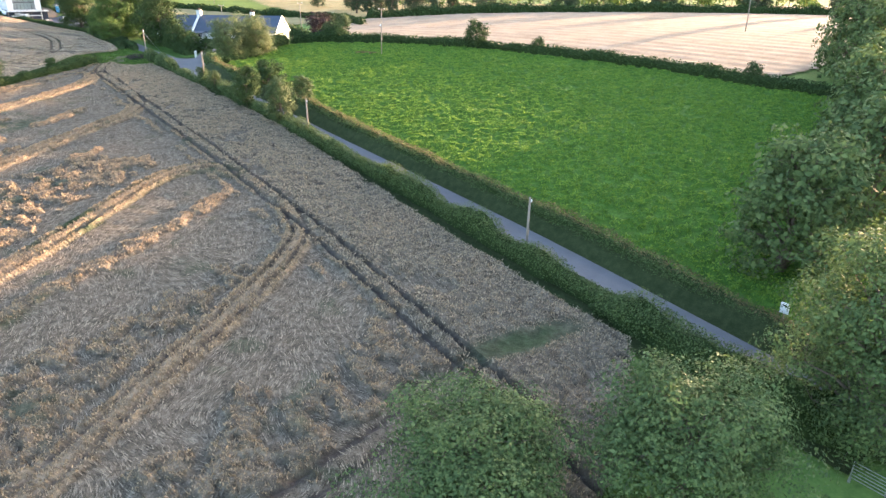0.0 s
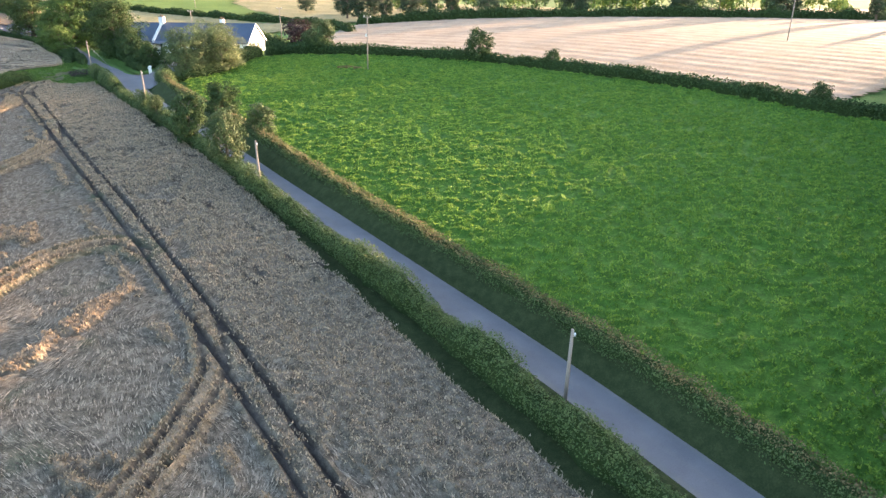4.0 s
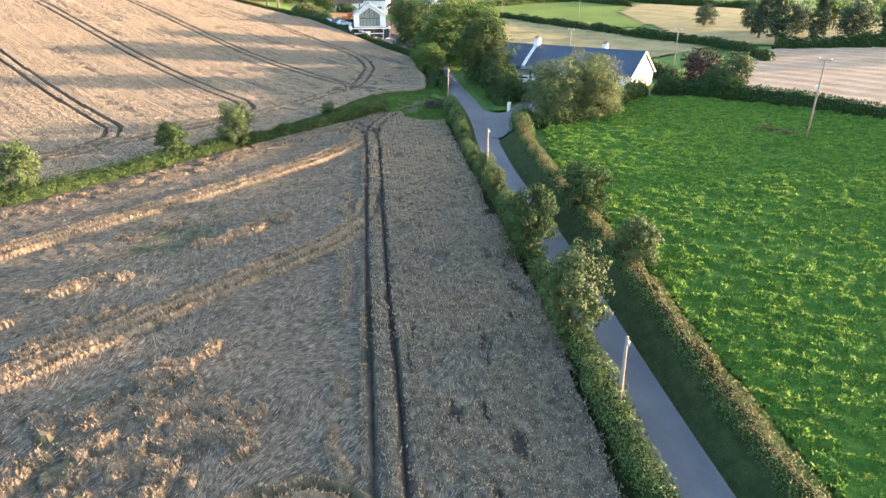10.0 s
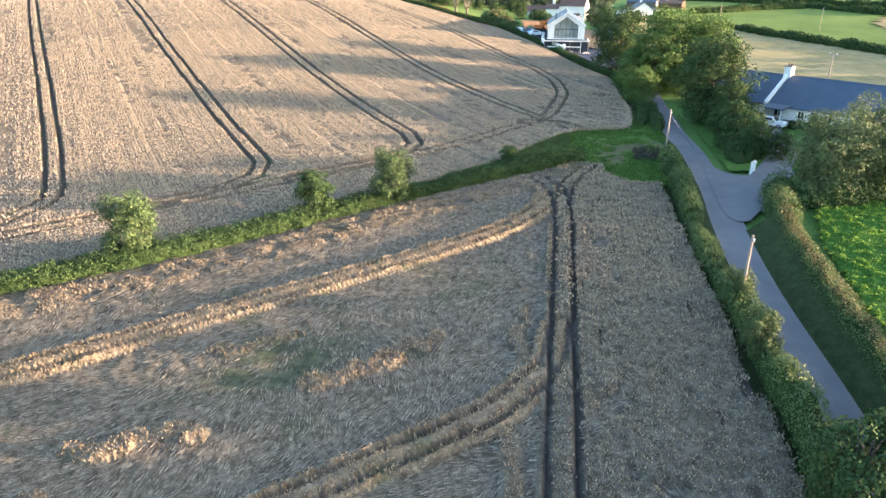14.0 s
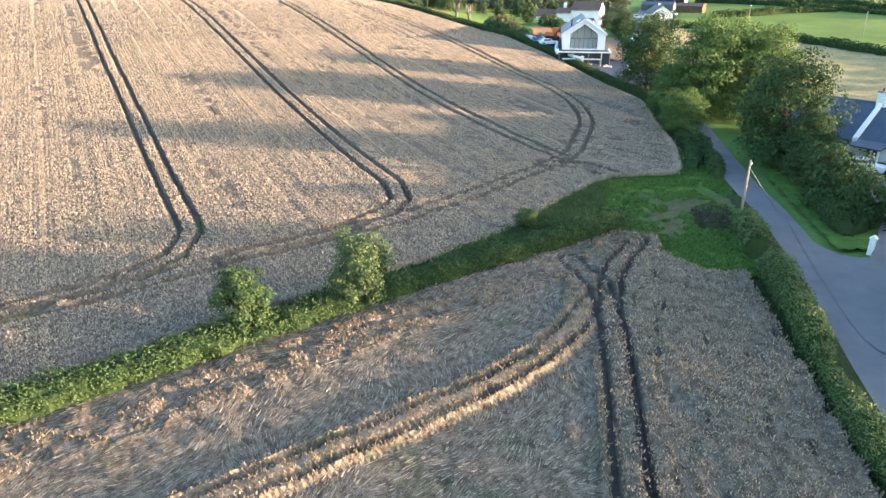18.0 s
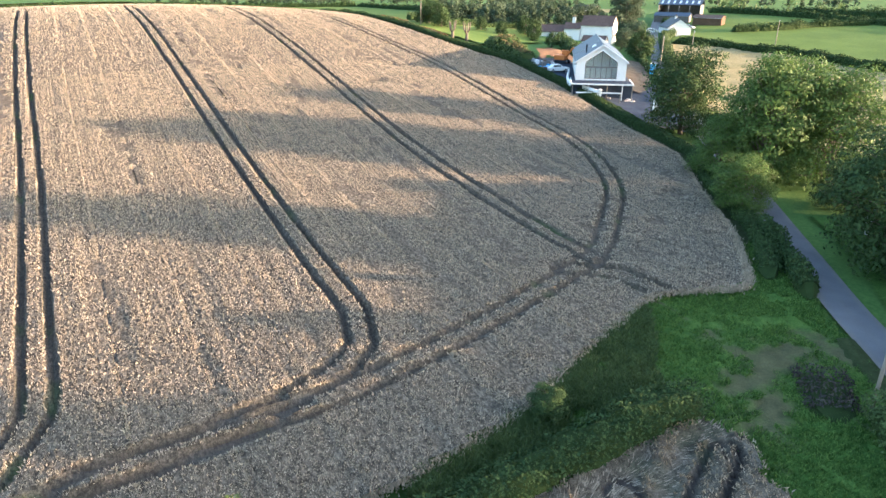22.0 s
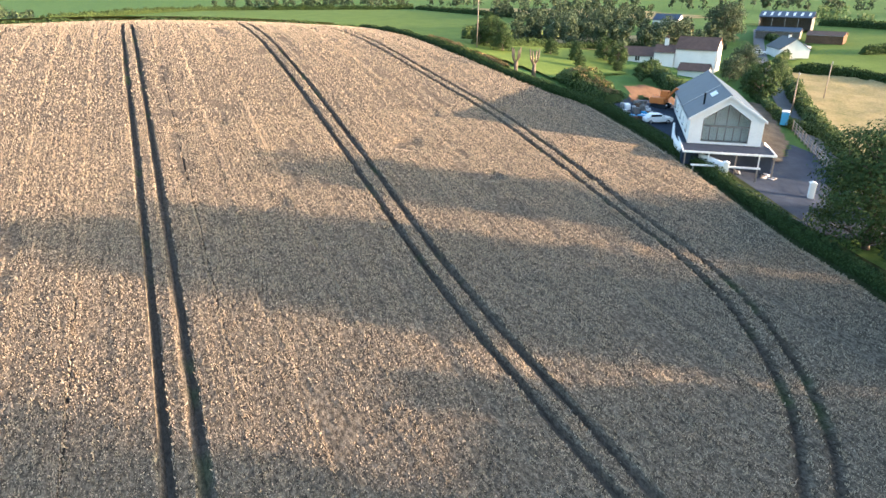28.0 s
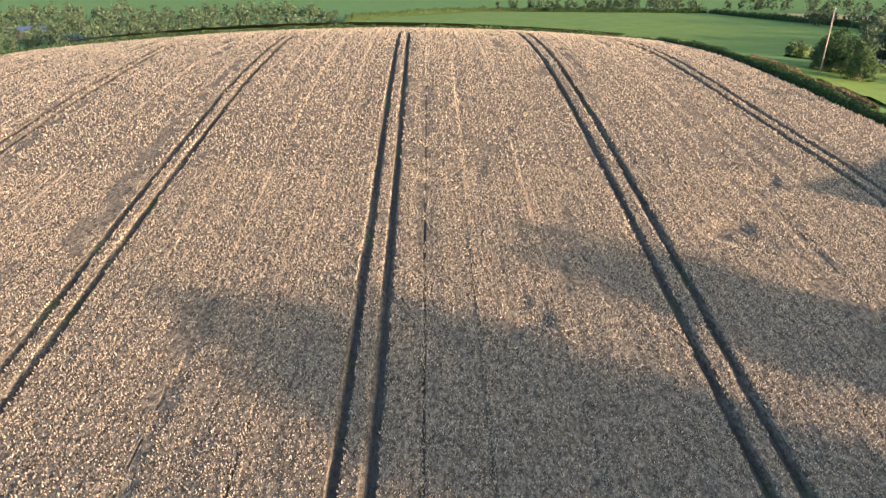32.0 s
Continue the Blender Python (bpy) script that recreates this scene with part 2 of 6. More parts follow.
# dark for under-crop soil and, painted in, the shade between the stalks
WHEAT = surface("ripe_wheat", [(0.036, 0.031, 0.024), (0.112, 0.095, 0.071), (0.235, 0.20, 0.151)], 0.24, 0.9, 0.10, 0.085, stretch=(0.55, 1, 1), overlay=(("dirt", (0.085, 0.072, 0.057)), ("weed", (0.07, 0.11, 0.03))), spread=(0.39, 0.62))
# the gold overlay puts low sunlight on the ridges into the crop colour
LODGED = surface("lodged_wheat", [(0.042, 0.036, 0.026), (0.112, 0.098, 0.074), (0.206, 0.180, 0.138)], 0.55, 0.85, 0.08, 0.08, overlay=(("sun_gold", (0.27, 0.212, 0.14)), ("dirt", (0.06, 0.052, 0.045)), ("weed", (0.04, 0.056, 0.028))), spread=(0.38, 0.64))
EARS = surface("wheat_ears", [(0.28, 0.237, 0.175), (0.40, 0.341, 0.256), (0.52, 0.447, 0.34)], 0.8, 0.9, by_piece=0.45, clear=0.42)
# ears of the lodged field, warmed in colour for the low sun
EARS_SUN_GOLD = surface("sun_gold_ears", [(0.19, 0.147, 0.094), (0.295, 0.231, 0.152), (0.41, 0.328, 0.222)], 1.6, 0.9, by_piece=0.5, clear=0.42)
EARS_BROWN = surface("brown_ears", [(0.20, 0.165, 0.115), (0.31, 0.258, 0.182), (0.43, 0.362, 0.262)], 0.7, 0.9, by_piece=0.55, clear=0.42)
STALKS = surface("fallen_stalks", [(0.052, 0.044, 0.032), (0.14, 0.122, 0.092), (0.262, 0.228, 0.174)], 0.45, 0.8, by_piece=0.95, clear=0.05)
# darker ground and brighter blades: shading between tussocks put into the two colours
MEADOW = surface("meadow_grass", [(0.02, 0.05, 0.009), (0.052, 0.112, 0.017), (0.108, 0.192, 0.03)], 0.6, 0.85, 0.10, 0.10, stretch=(0.7, 1, 1))
BLADES = surface("grass_blades", [(0.075, 0.15, 0.017), (0.13, 0.225, 0.026), (0.195, 0.295, 0.038)], 0.9, 0.75, by_piece=0.5, clear=0.34)
GATEWAY = surface("gateway_grass", [(0.03, 0.062, 0.013), (0.062, 0.115, 0.023), (0.115, 0.178, 0.04)], 0.9, 0.85, 0.10, 0.13, overlay=(("dirt", (0.085, 0.067, 0.048)),))
# the far greens carry a lighter tint that stands in for distance haze
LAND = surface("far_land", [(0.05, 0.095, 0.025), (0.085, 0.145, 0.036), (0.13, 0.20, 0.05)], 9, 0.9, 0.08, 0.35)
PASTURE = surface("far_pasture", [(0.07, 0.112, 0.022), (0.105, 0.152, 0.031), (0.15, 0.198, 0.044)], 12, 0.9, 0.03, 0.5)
DRY = surface("dry_grass", [(0.10, 0.115, 0.045), (0.225, 0.195, 0.095), (0.33, 0.275, 0.15)], 7, 0.9, 0.10, 0.45)
# verge greens darkened so that the hedges' shade sits in the colour
VERGE = surface("shade_dark_verge", [(0.018, 0.027, 0.010), (0.034, 0.046, 0.018), (0.06, 0.072, 0.030)], 0.7, 0.9, 0.10, 0.09, overlay=(("dirt", (0.10, 0.082, 0.062)),))
STUBBLE = surface("stubble", [(0.185, 0.135, 0.09), (0.265, 0.205, 0.14), (0.35, 0.28, 0.20)], 5, 0.9, 0.02, 0.35, overlay=(("straw", (0.345, 0.272, 0.198)),))
ASPHALT = surface("worn_asphalt", [(0.08, 0.082, 0.09), (0.108, 0.110, 0.119), (0.14, 0.141, 0.148)], 2.5, 0.7, 0.008, 0.05, overlay=(("dirt", (0.14, 0.13, 0.11)),))
GRASS = surface("rank_grass", [(0.042, 0.088, 0.018), (0.08, 0.145, 0.03), (0.135, 0.205, 0.048)], 0.6, 0.8, by_piece=0.8, clear=0.25)
LEAF = surface("hedge_leaves", [(0.042, 0.068, 0.021), (0.068, 0.104, 0.030), (0.108, 0.146, 0.046)], 0.9, 0.7, by_piece=0.35, clear=0.15)
LEAF_DARK = surface("dark_leaves", [(0.026, 0.046, 0.019), (0.043, 0.072, 0.026), (0.07, 0.102, 0.036)], 1.1, 0.8, by_piece=0.35, clear=0.1)
LEAF_HEDGE_TREE = surface("hedgerow_tree_leaves", [(0.032, 0.054, 0.019), (0.053, 0.084, 0.027), (0.088, 0.124, 0.041)], 0.9, 0.75, by_piece=0.35, clear=0.12)
LEAF_ASH = surface("ash_leaves", [(0.045, 0.083, 0.018), (0.077, 0.13, 0.027), (0.122, 0.182, 0.041)], 1.2, 0.7, by_piece=0.35, clear=0.28)
LEAF_WILLOW = surface("willow_leaves", [(0.06, 0.086, 0.034), (0.095, 0.126, 0.046), (0.14, 0.172, 0.068)], 1.2, 0.7, by_piece=0.4, clear=0.25)
LEAF_NEAR = surface("near_leaflets", [(0.05, 0.082, 0.028), (0.082, 0.125, 0.04), (0.13, 0.175, 0.062)], 0.9, 0.75, by_piece=0.4, clear=0.24)
# the bluer tint of these leaves imitates haze over far trees
LEAF_VALLEY = surface("valley_leaves", [(0.028, 0.047, 0.026), (0.043, 0.068, 0.035), (0.068, 0.098, 0.048)], 4, 0.75, by_piece=0.4, clear=0.2)
LEAF_COPPER = surface("copper_leaves", [(0.018, 0.012, 0.013), (0.034, 0.02, 0.019), (0.058, 0.03, 0.025)], 0.8, 0.7, by_piece=0.5, clear=0.1)
LEAF_TAN = surface("browned_hedge_top", [(0.095, 0.082, 0.038), (0.15, 0.122, 0.058), (0.215, 0.175, 0.088)], 0.9, 0.8, by_piece=0.5, clear=0.15)
TWIGS = surface("dead_twigs", [(0.028, 0.026, 0.024), (0.05, 0.045, 0.04), (0.085, 0.075, 0.064)], 0.6, 0.9, by_piece=0.5)
# hedge core: the shade behind the leaves, given as a dark colour
SHADE = surface("hedge_core_shade", [(0.018, 0.030, 0.010), (0.035, 0.055, 0.017)], 0.6, 0.9, 0.05)
# leaf colour paled to imitate hazy distance
LEAF_FAR = surface("haze_paled_leaves", [(0.065, 0.105, 0.04), (0.10, 0.15, 0.055), (0.15, 0.205, 0.078)], 4, 0.7, by_piece=0.4, clear=0.25)
BARK = surface("grey_bark", [(0.06, 0.05, 0.04), (0.13, 0.11, 0.09), (0.20, 0.17, 0.14)], 0.5, 0.9, 0.02, stretch=(1, 1, 0.25))
POLE = surface("weathered_pole", [(0.17, 0.145, 0.12), (0.26, 0.225, 0.19), (0.36, 0.315, 0.27)], 0.6, 0.85, 0.004, stretch=(1, 1, 0.15))
RENDERED = surface("white_render", [(0.66, 0.66, 0.64), (0.76, 0.76, 0.74), (0.82, 0.82, 0.80)], 2.0, 0.8, 0.003)
# slate with extra blue in its colour for the sky it reflects
SLATE = surface("sky_tinted_slate", [(0.032, 0.048, 0.078), (0.046, 0.066, 0.104), (0.064, 0.088, 0.134)], 1.5, 0.5, 0.004, by_piece=0.5)
SLATE_DARK = surface("dark_slate", [(0.022, 0.025, 0.031), (0.034, 0.038, 0.046), (0.05, 0.055, 0.064)], 1.5, 0.55, 0.004)
TILE_RED = surface("brown_roof_tiles", [(0.07, 0.045, 0.038), (0.11, 0.07, 0.055), (0.15, 0.10, 0.08)], 1.2, 0.75, 0.01)
DARK_PANE = surface("dark_window_glass", [(0.015, 0.018, 0.022), (0.025, 0.03, 0.036)], 2, 0.08)
METAL = surface("grey_metal", [(0.30, 0.30, 0.31), (0.40, 0.40, 0.41)], 1, 0.45, metal=0.7)
STONE = surface("dark_stone", [(0.10, 0.095, 0.09), (0.17, 0.16, 0.15), (0.24, 0.225, 0.21)], 0.4, 0.85, 0.02)
PLASTIC_WHITE = surface("white_plastic", [(0.72, 0.73, 0.74), (0.80, 0.80, 0.80)], 1, 0.5)
# gravel tinted dark blue to imitate a yard in skylit shade
GRAVEL = surface("shade_blue_gravel", [(0.028, 0.036, 0.054), (0.043, 0.054, 0.077), (0.066, 0.079, 0.108)], 2, 0.9, 0.02, 0.08)
DIRT = surface("brown_dirt", [(0.075, 0.06, 0.042), (0.13, 0.105, 0.075), (0.20, 0.165, 0.12)], 1.2, 0.95, 0.04)
EARTH = surface("bare_earth", [(0.065, 0.044, 0.03), (0.115, 0.075, 0.05), (0.165, 0.115, 0.08)], 1.2, 0.95, 0.04)

# ---- ground ----
def axis(a, b, step):
    mid = np.arange(a, b + 1, step)
    out = step * 1.35 ** np.arange(1, 17)
    out = np.cumsum(out)
    out = out[out < 4200]
    return np.concatenate([a - out[::-1], mid, b + out])


gx, gy = axis(-500, 180, 10), axis(-150, 480, 10)
gxx, gyy = np.meshgrid(gx, gy)
gid = np.arange(gxx.size).reshape(gxx.shape)
gq = np.stack([gid[:-1, :-1], gid[:-1, 1:], gid[1:, 1:], gid[1:, :-1]], -1).reshape(-1, 4)
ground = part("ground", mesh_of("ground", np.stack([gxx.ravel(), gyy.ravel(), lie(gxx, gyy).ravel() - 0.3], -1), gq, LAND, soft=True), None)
tagged(ground, "rolling green farmland reaching to the horizon", "ground", kind="structure")


def sheet(name, poly, step, material, label, lift=0.0, turn=0.0, relief=None, category="field", extra=None):
    x, y, q = field_grid(poly, step, turn)
    z = lie(x, y) + lift
    if relief:
        z = z + relief(x, y)
    ob = part(name, mesh_of(name, np.stack([x, y, z], -1), q, material, extra(x, y) if extra else None, True), None)
    return tagged(ob, label, category, kind="structure")


ROAD = smooth([(26, 29), (14, 39), (3.2, 47.9), (-8.5, 57.0), (-20, 65.2), (-31, 72.9), (-43, 81.3), (-55, 90.1), (-65, 97.3), (-75, 104.2), (-85, 112.0), (-92, 118.0), (-99, 123.5), (-106, 128.6), (-113, 133.1), (-120, 138.2), (-128, 144.0), (-142, 154.2), (-155, 163.2), (-170, 174), (-183, 184), (-195, 192.5), (-218, 212), (-243, 234), (-275, 265), (-310, 300)], 2.0)


def ribbon(name, line, profile, material, label, category, extra=None, lift=0.0):
    """A strip along a line; profile: offsets to the left with their heights."""
    verts = []
    n = len(profile)
    for i, (x, y) in enumerate(line):
        ax, ay = line[max(i - 1, 0)]
        bx, by = line[min(i + 1, len(line) - 1)]
        s = math.hypot(bx - ax, by - ay)
        nx, ny = -(by - ay) / s, (bx - ax) / s
        for off, h in profile:
            px, py = x + nx * off, y + ny * off
            verts.append((px, py, soil(x, y) + h + lift))
    idx = np.arange(len(verts)).reshape(-1, n)
    q = np.stack([idx[:-1, :-1], idx[1:, :-1], idx[1:, 1:], idx[:-1, 1:]], -1).reshape(-1, 4)[:, ::-1]
    verts = np.array(verts)
    ob = part(name, mesh_of(name, verts, q, material, extra(verts, len(line), n) if extra else None, True), None)
    return tagged(ob, label, category, kind="structure")


ROAD_HALF = 1.55


def road_dirt(v, rows, n):
    d = np.tile(np.abs(np.linspace(-1, 1, n)), rows)
    w = layers(v[:, 0], v[:, 1], 1.5, 5)
    return {"dirt": np.clip((d - 0.72) * 2.6 + (w - 0.5) * 0.9, 0, 0.8) + np.clip(0.25 - np.abs(d) * 1.2, 0, 1) * w}


ribbon("road", ROAD, [(o, 0.05 - 0.02 * (o / ROAD_HALF) ** 2) for o in np.linspace(-ROAD_HALF, ROAD_HALF, 13)], ASPHALT, "narrow worn grey asphalt lane", "road", road_dirt, 0.02)

# ---- the hill field of standing wheat ----
F2 = [(-108.4, -25), (-108.2, 8), (-108.1, 62), (-109.6, 72), (-111.6, 86), (-112.9, 97), (-114.7, 104.8), (-117.2, 110), (-119.8, 116.5), (-121.6, 121.5), (-120.3, 126), (-119.6, 129.8), (-127.5, 136.9), (-133, 140.4), (-139, 144.2), (-149.5, 151), (-163, 153.4), (-184, 157.5), (-205, 158.6), (-218, 154.2), (-230, 151.6), (-254, 148.4), (-290, 142.5), (-288, 100), (-287, 50), (-288, 8), (-286, -25)]
sheet("wheat_field_south", [(-108.6, -70), (-108.7, -25), (-286, -25), (-283, -70)], 1.6, WHEAT, "lower part of the ripe wheat field", 0.7, 0, None, "wheat field", lambda x, y: {"dirt": x * 0, "weed": x * 0})


def tram(y, x0, x1):
    return [(x0, y + 0.05 * (x0 + 170)), (x1, y + 0.05 * (x1 + 170))]


TRAMS2 = [smooth(t) for t in (
    [(-277, 92.6), (-274.5, 91.4), (-240, 93.4), (-169, 97.4), (-140, 98.7), (-130, 99.2), (-125.5, 98.2), (-121.8, 92), (-120.2, 80)],
    [(-281, 113.5), (-277, 114.6), (-204, 117.9), (-165, 118.9), (-154, 119.5), (-138, 120.6), (-129, 121.5)],
    [(-283, 131), (-262, 135.3), (-234.4, 137.6), (-218, 139.6), (-202, 141.8), (-185, 142.3), (-172, 142.0), (-160, 141.4), (-151, 139.2), (-142, 134.5), (-134.5, 127.5), (-129.5, 121.8), (-126, 113), (-123.5, 105), (-121.2, 96), (-120.2, 84), (-118.6, 70), (-117.2, 50), (-116, 20), (-115, -30)],
    [(-275.5, 72.6), (-274.5, 70.4), (-271, 69.4), (-207, 73.0), (-175, 75.2), (-140, 77.3), (-127, 78.0), (-122.5, 76.0), (-120.3, 71.5), (-118.8, 62)],
    [(-268, 47.0), (-207, 50.5), (-175, 52.6), (-135, 54.8), (-124, 54), (-119.5, 47)],
    [(-264, 24.5), (-207, 28), (-135, 32), (-122, 31), (-118, 24)],
    [(-258, 2), (-207, 5.6), (-135, 9.6), (-121, 8)],
    [(-128.6, 117.8), (-127.2, 119.9), (-125.6, 121.5), (-122.4, 122.2), (-119, 122.2)])]
SEAMS = (100.9, 91.2, 104.5, 85.6, 110.0, 64.0, 125.5, 132.0, 80.6)
SEAMS2 = [tram(y, -274, -126) for y in SEAMS]
DRILL = math.degrees(math.atan(0.05))


def wheels(x, y, trams, gauge=0.92, width=0.25):
    """1 in the wheel tracks, 0 elsewhere; and the distance to the nearest pair's middle."""
    mark, near = np.zeros(x.shape), np.full(x.shape, 1e9)
    for t in trams:
        d, _ = from_line(x, y, t)
        d = np.abs(d)
        wob = (layers(x, y, 1.4, 31, 2) - 0.5) * 0.12
        mark = np.maximum(mark, np.clip((width + 0.12 - np.abs(d - gauge + wob)) / 0.16, 0, 1))
        near = np.minimum(near, d)
    return mark, near


x, y, q = field_grid(F2, 0.5, DRILL, [(s + 8.5) * math.cos(radians(DRILL)) + o for s in SEAMS for o in (-0.13, -0.06, 0.06, 0.13)], 0.27)
mark, near = wheels(x, y, TRAMS2)
seam = np.zeros(x.shape)
for k, s in enumerate(SEAMS2):
    d, along = from_line(x, y, s)
    seam = np.maximum(seam, (np.abs(d) < 0.09) * np.clip((grain(along, along * 0, 24, 90 + k) - 0.3) * 3, 0.0, 1) * (1, 0.8, 0.3, 0.6, 0.25, 0.5, 0.25, 0.25, 0.35)[k])
row = 0.6 * grain(x * 0.06, y - 0.05 * x, 0.9, 3) + 0.4 * grain(x * 0.05, y - 0.05 * x, 2.6, 4)
crop = 0.56 + (layers(x, y, 9, 1) - 0.5) * 0.12 + (row - 0.5) * 0.16 + (layers(x, y, 0.6, 2, 2) - 0.5) * 0.06 + (np.random.default_rng(5).uniform(size=x.shape) - 0.5) * 0.05
gone = np.clip((layers(x, y, 5.5, 7) - 0.70) * 9, 0, 1) * np.clip(1 - (np.hypot(x + 190, y - 118) - 10) / 30, 0, 1)
gone = np.maximum(gone, np.clip((layers(x, y, 3, 8, 2) - 0.44) * 8, 0, 1) * np.clip(1 - np.hypot(x + 127, y - 128) / 13, 0, 1))
beaten = inside(x + (layers(x, y, 3, 10, 2) - 0.5) * 4, y + (layers(x, y, 3, 12, 2) - 0.5) * 4, [(-133, 129), (-129, 130.4), (-124.7, 132), (-121, 130.2), (-125, 127), (-128.2, 124.6)])
for bx, by, br in ((-134.3, 126, 1.4), (-131.3, 122.8, 1.2), (-133, 132, 1.2), (-137.8, 139.4, 1.5)):
    gone = np.maximum(gone, np.clip(1.6 - np.hypot(x - bx, y - by) / br + (layers(x, y, 1.2, 15, 2) - 0.5) * 2, 0, 1))
gone = np.maximum(gone, beaten * 0.9)
crop = crop * (1 - 0.6 * gone)
crop = crop * (1 - mark) + 0.06 * mark
crop = crop * (1 - 0.45 * seam)
weed2 = np.clip((layers(x, y, 3, 9) - 0.62) * 5, 0, 1) * mark * 0.7
field_wheat = part("wheat_field", mesh_of("wheat_field", np.stack([x, y, lie(x, y) + crop], -1), q, WHEAT, {"dirt": np.maximum(mark, seam * 0.9), "weed": weed2}, False), None)
tagged(field_wheat, "hill field of ripe standing wheat with tractor tramlines", "wheat field", kind="structure")
F2_XY = (x, y, crop, np.maximum(mark, seam), row, np.abs(near - 0.92) > 0.42, np.abs(near - 0.92) > 0.7)

# ---- the near field of lodged wheat ----
F1 = [(-104.9, -20), (-105.1, 30), (-105.4, 60), (-106.4, 74), (-107.3, 84), (-108.1, 94), (-108.8, 104), (-109.2, 110), (-109.0, 113.6), (-106.2, 114.2), (-103.9, 112.4), (-101, 112.4), (-98.1, 113.4), (-97.8, 115.2), (-49.6, 81.7), (-43.0, 76.5), (-14.3, 53.4), (1.2, 41.7), (2.6, 32), (-1, 22), (-4, 12), (-6, -20)]
HEADLAND = smooth([(4, 25), (-2, 30.0), (-8.6, 35.6), (-28.6, 52.0), (-49.2, 67.3), (-62.5, 76.7), (-75.6, 86.2), (-93, 99), (-98.5, 102.8), (-102, 105.8), (-104.3, 108.8), (-106.3, 112.4)])
TRAMS1 = [HEADLAND] + [smooth(t) for t in (
    [(-8.6, 35.6), (-10.6, 30), (-14.2, 22.4), (-18, 12), (-22, -5)],
    [(-97, 101.8), (-102, 104.7), (-106.8, 105.6)])]
RIDGES1 = [smooth(t) for t in (
    [(-33, 55.3), (-29.2, 51), (-27.8, 45), (-27.4, 38.7), (-27.2, 28), (-27, 15), (-27, -10)],
    [(-44.0, 62.6), (-46.8, 63.6), (-49.4, 62.3), (-50.7, 59.5), (-50.9, 55), (-50.2, 49.5), (-49.3, 43), (-48.3, 34), (-48, 10)],
    [(-79, 88.4), (-75.0, 84.8), (-73.2, 79.4), (-72.5, 66.7), (-71.5, 57), (-70.5, 40), (-70, 10)],
    [(-101, 103.6), (-97.5, 98.5), (-95.2, 92.0), (-94.3, 82.1), (-93.3, 66.3), (-92, 52), (-91, 20)])]
# broken wheat that still stands: whole patches, and short strips with their half width
ROUGH1 = [[(-67, 54), (-62.5, 60.5), (-58.5, 66.3), (-55.5, 63.5), (-54.4, 59), (-53.4, 55), (-53, 40), (-56, 25), (-66, 40)],
          [(-37.4, 25.6), (-36.2, 29.5), (-33, 37), (-29.8, 43), (-29.2, 36.7), (-28.9, 25.6), (-29, 8), (-41, 8)],
          [(-22.4, 22), (-21.3, 27.9), (-17.2, 30), (-16.8, 38), (-19.2, 42.4), (-9.6, 35.6), (-12.8, 28.5), (-15.4, 22.1), (-19.3, 8), (-25, 8)]]
STRIPS1 = [(1.0, [(-44, 12), (-42.5, 30.3), (-42.1, 37.9), (-41.4, 47.7), (-41.1, 57)]), (0.9, [(-81.2, 71.2), (-81.4, 75), (-81.8, 79.8)]), (0.7, [(-88.2, 66.5), (-87.5, 71.2)]),
           (0.8, [(-81.7, 57.8), (-80.4, 63.6)]), (0.9, [(-75.8, 49), (-77.6, 52), (-78.9, 55.4)]), (0.6, [(-64.6, 59.6), (-65.4, 65)]), (0.8, [(-75.2, 61.2), (-73.6, 55)]), (0.7, [(-60.2, 44), (-60.8, 52)])]
x, y, q = field_grid(F1, 0.265, -36)
mark, near = wheels(x, y, TRAMS1, 0.80, 0.20)
side, _ = from_line(x, y, HEADLAND)
ridge, groove = np.zeros(x.shape), np.zeros(x.shape)
for r in RIDGES1:
    d, along = from_line(x, y, r)
    d = np.abs(d + (layers(x, y, 3, 44, 2) - 0.5) * 0.35)
    ridge = np.maximum(ridge, np.clip((1.5 - d) / 0.35, 0, 1) * np.clip((grain(along, along * 0, 7, 71) + 0.7), 0, 1))
    groove = np.maximum(groove, np.clip((0.32 - np.abs((d + (layers(x, y, 1.4, 45, 2) - 0.5) * 0.2) - 0.70)) / 0.16, 0, 1) * (0.55 + 0.45 * grain(along, along * 0, 3, 72)))
tuft = layers(x, y, 0.95, 51, 2)
patch = np.zeros(x.shape)
wx, wy = x + (layers(x, y, 3.5, 61, 2) - 0.5) * 5, y + (layers(x, y, 3.5, 62, 2) - 0.5) * 5
for poly in ROUGH1:
    patch = np.maximum(patch, inside(wx, wy, poly))
stand = np.clip((tuft - 0.43) * 7, 0, 1) * patch
for half, line in STRIPS1:
    d, along = from_line(x, y, smooth(line))
    stand = np.maximum(stand, np.clip((half * (0.4 + 1.2 * tuft) - np.abs(d + (layers(x, y, 2.2, 63) - 0.5) * 1.6)) / 0.35, 0, 1))
d, _ = from_line(x, y, smooth([(-106.0, 103), (-105.0, 92), (-103.6, 80), (-102.6, 65), (-102.2, 40)]))
stand = np.maximum(stand, np.clip((layers(x * 1.6, y * 0.7, 1.0, 65, 2) - 0.40) * 5, 0, 1) * np.clip((2.6 - np.abs(d)) / 0.9, 0, 1) * 0.62)
head = np.clip((-side + 0.8) / 1.0, 0, 1)
blot = np.clip((layers(x, y, 3.2, 53) - 0.63) * 9, 0, 1) * np.clip((side + 8) / 2, 0.1, 1) * np.clip((-side - 1.0) / 0.5, 0, 1)
stand = np.maximum(stand, head * (1 - 0.8 * blot))
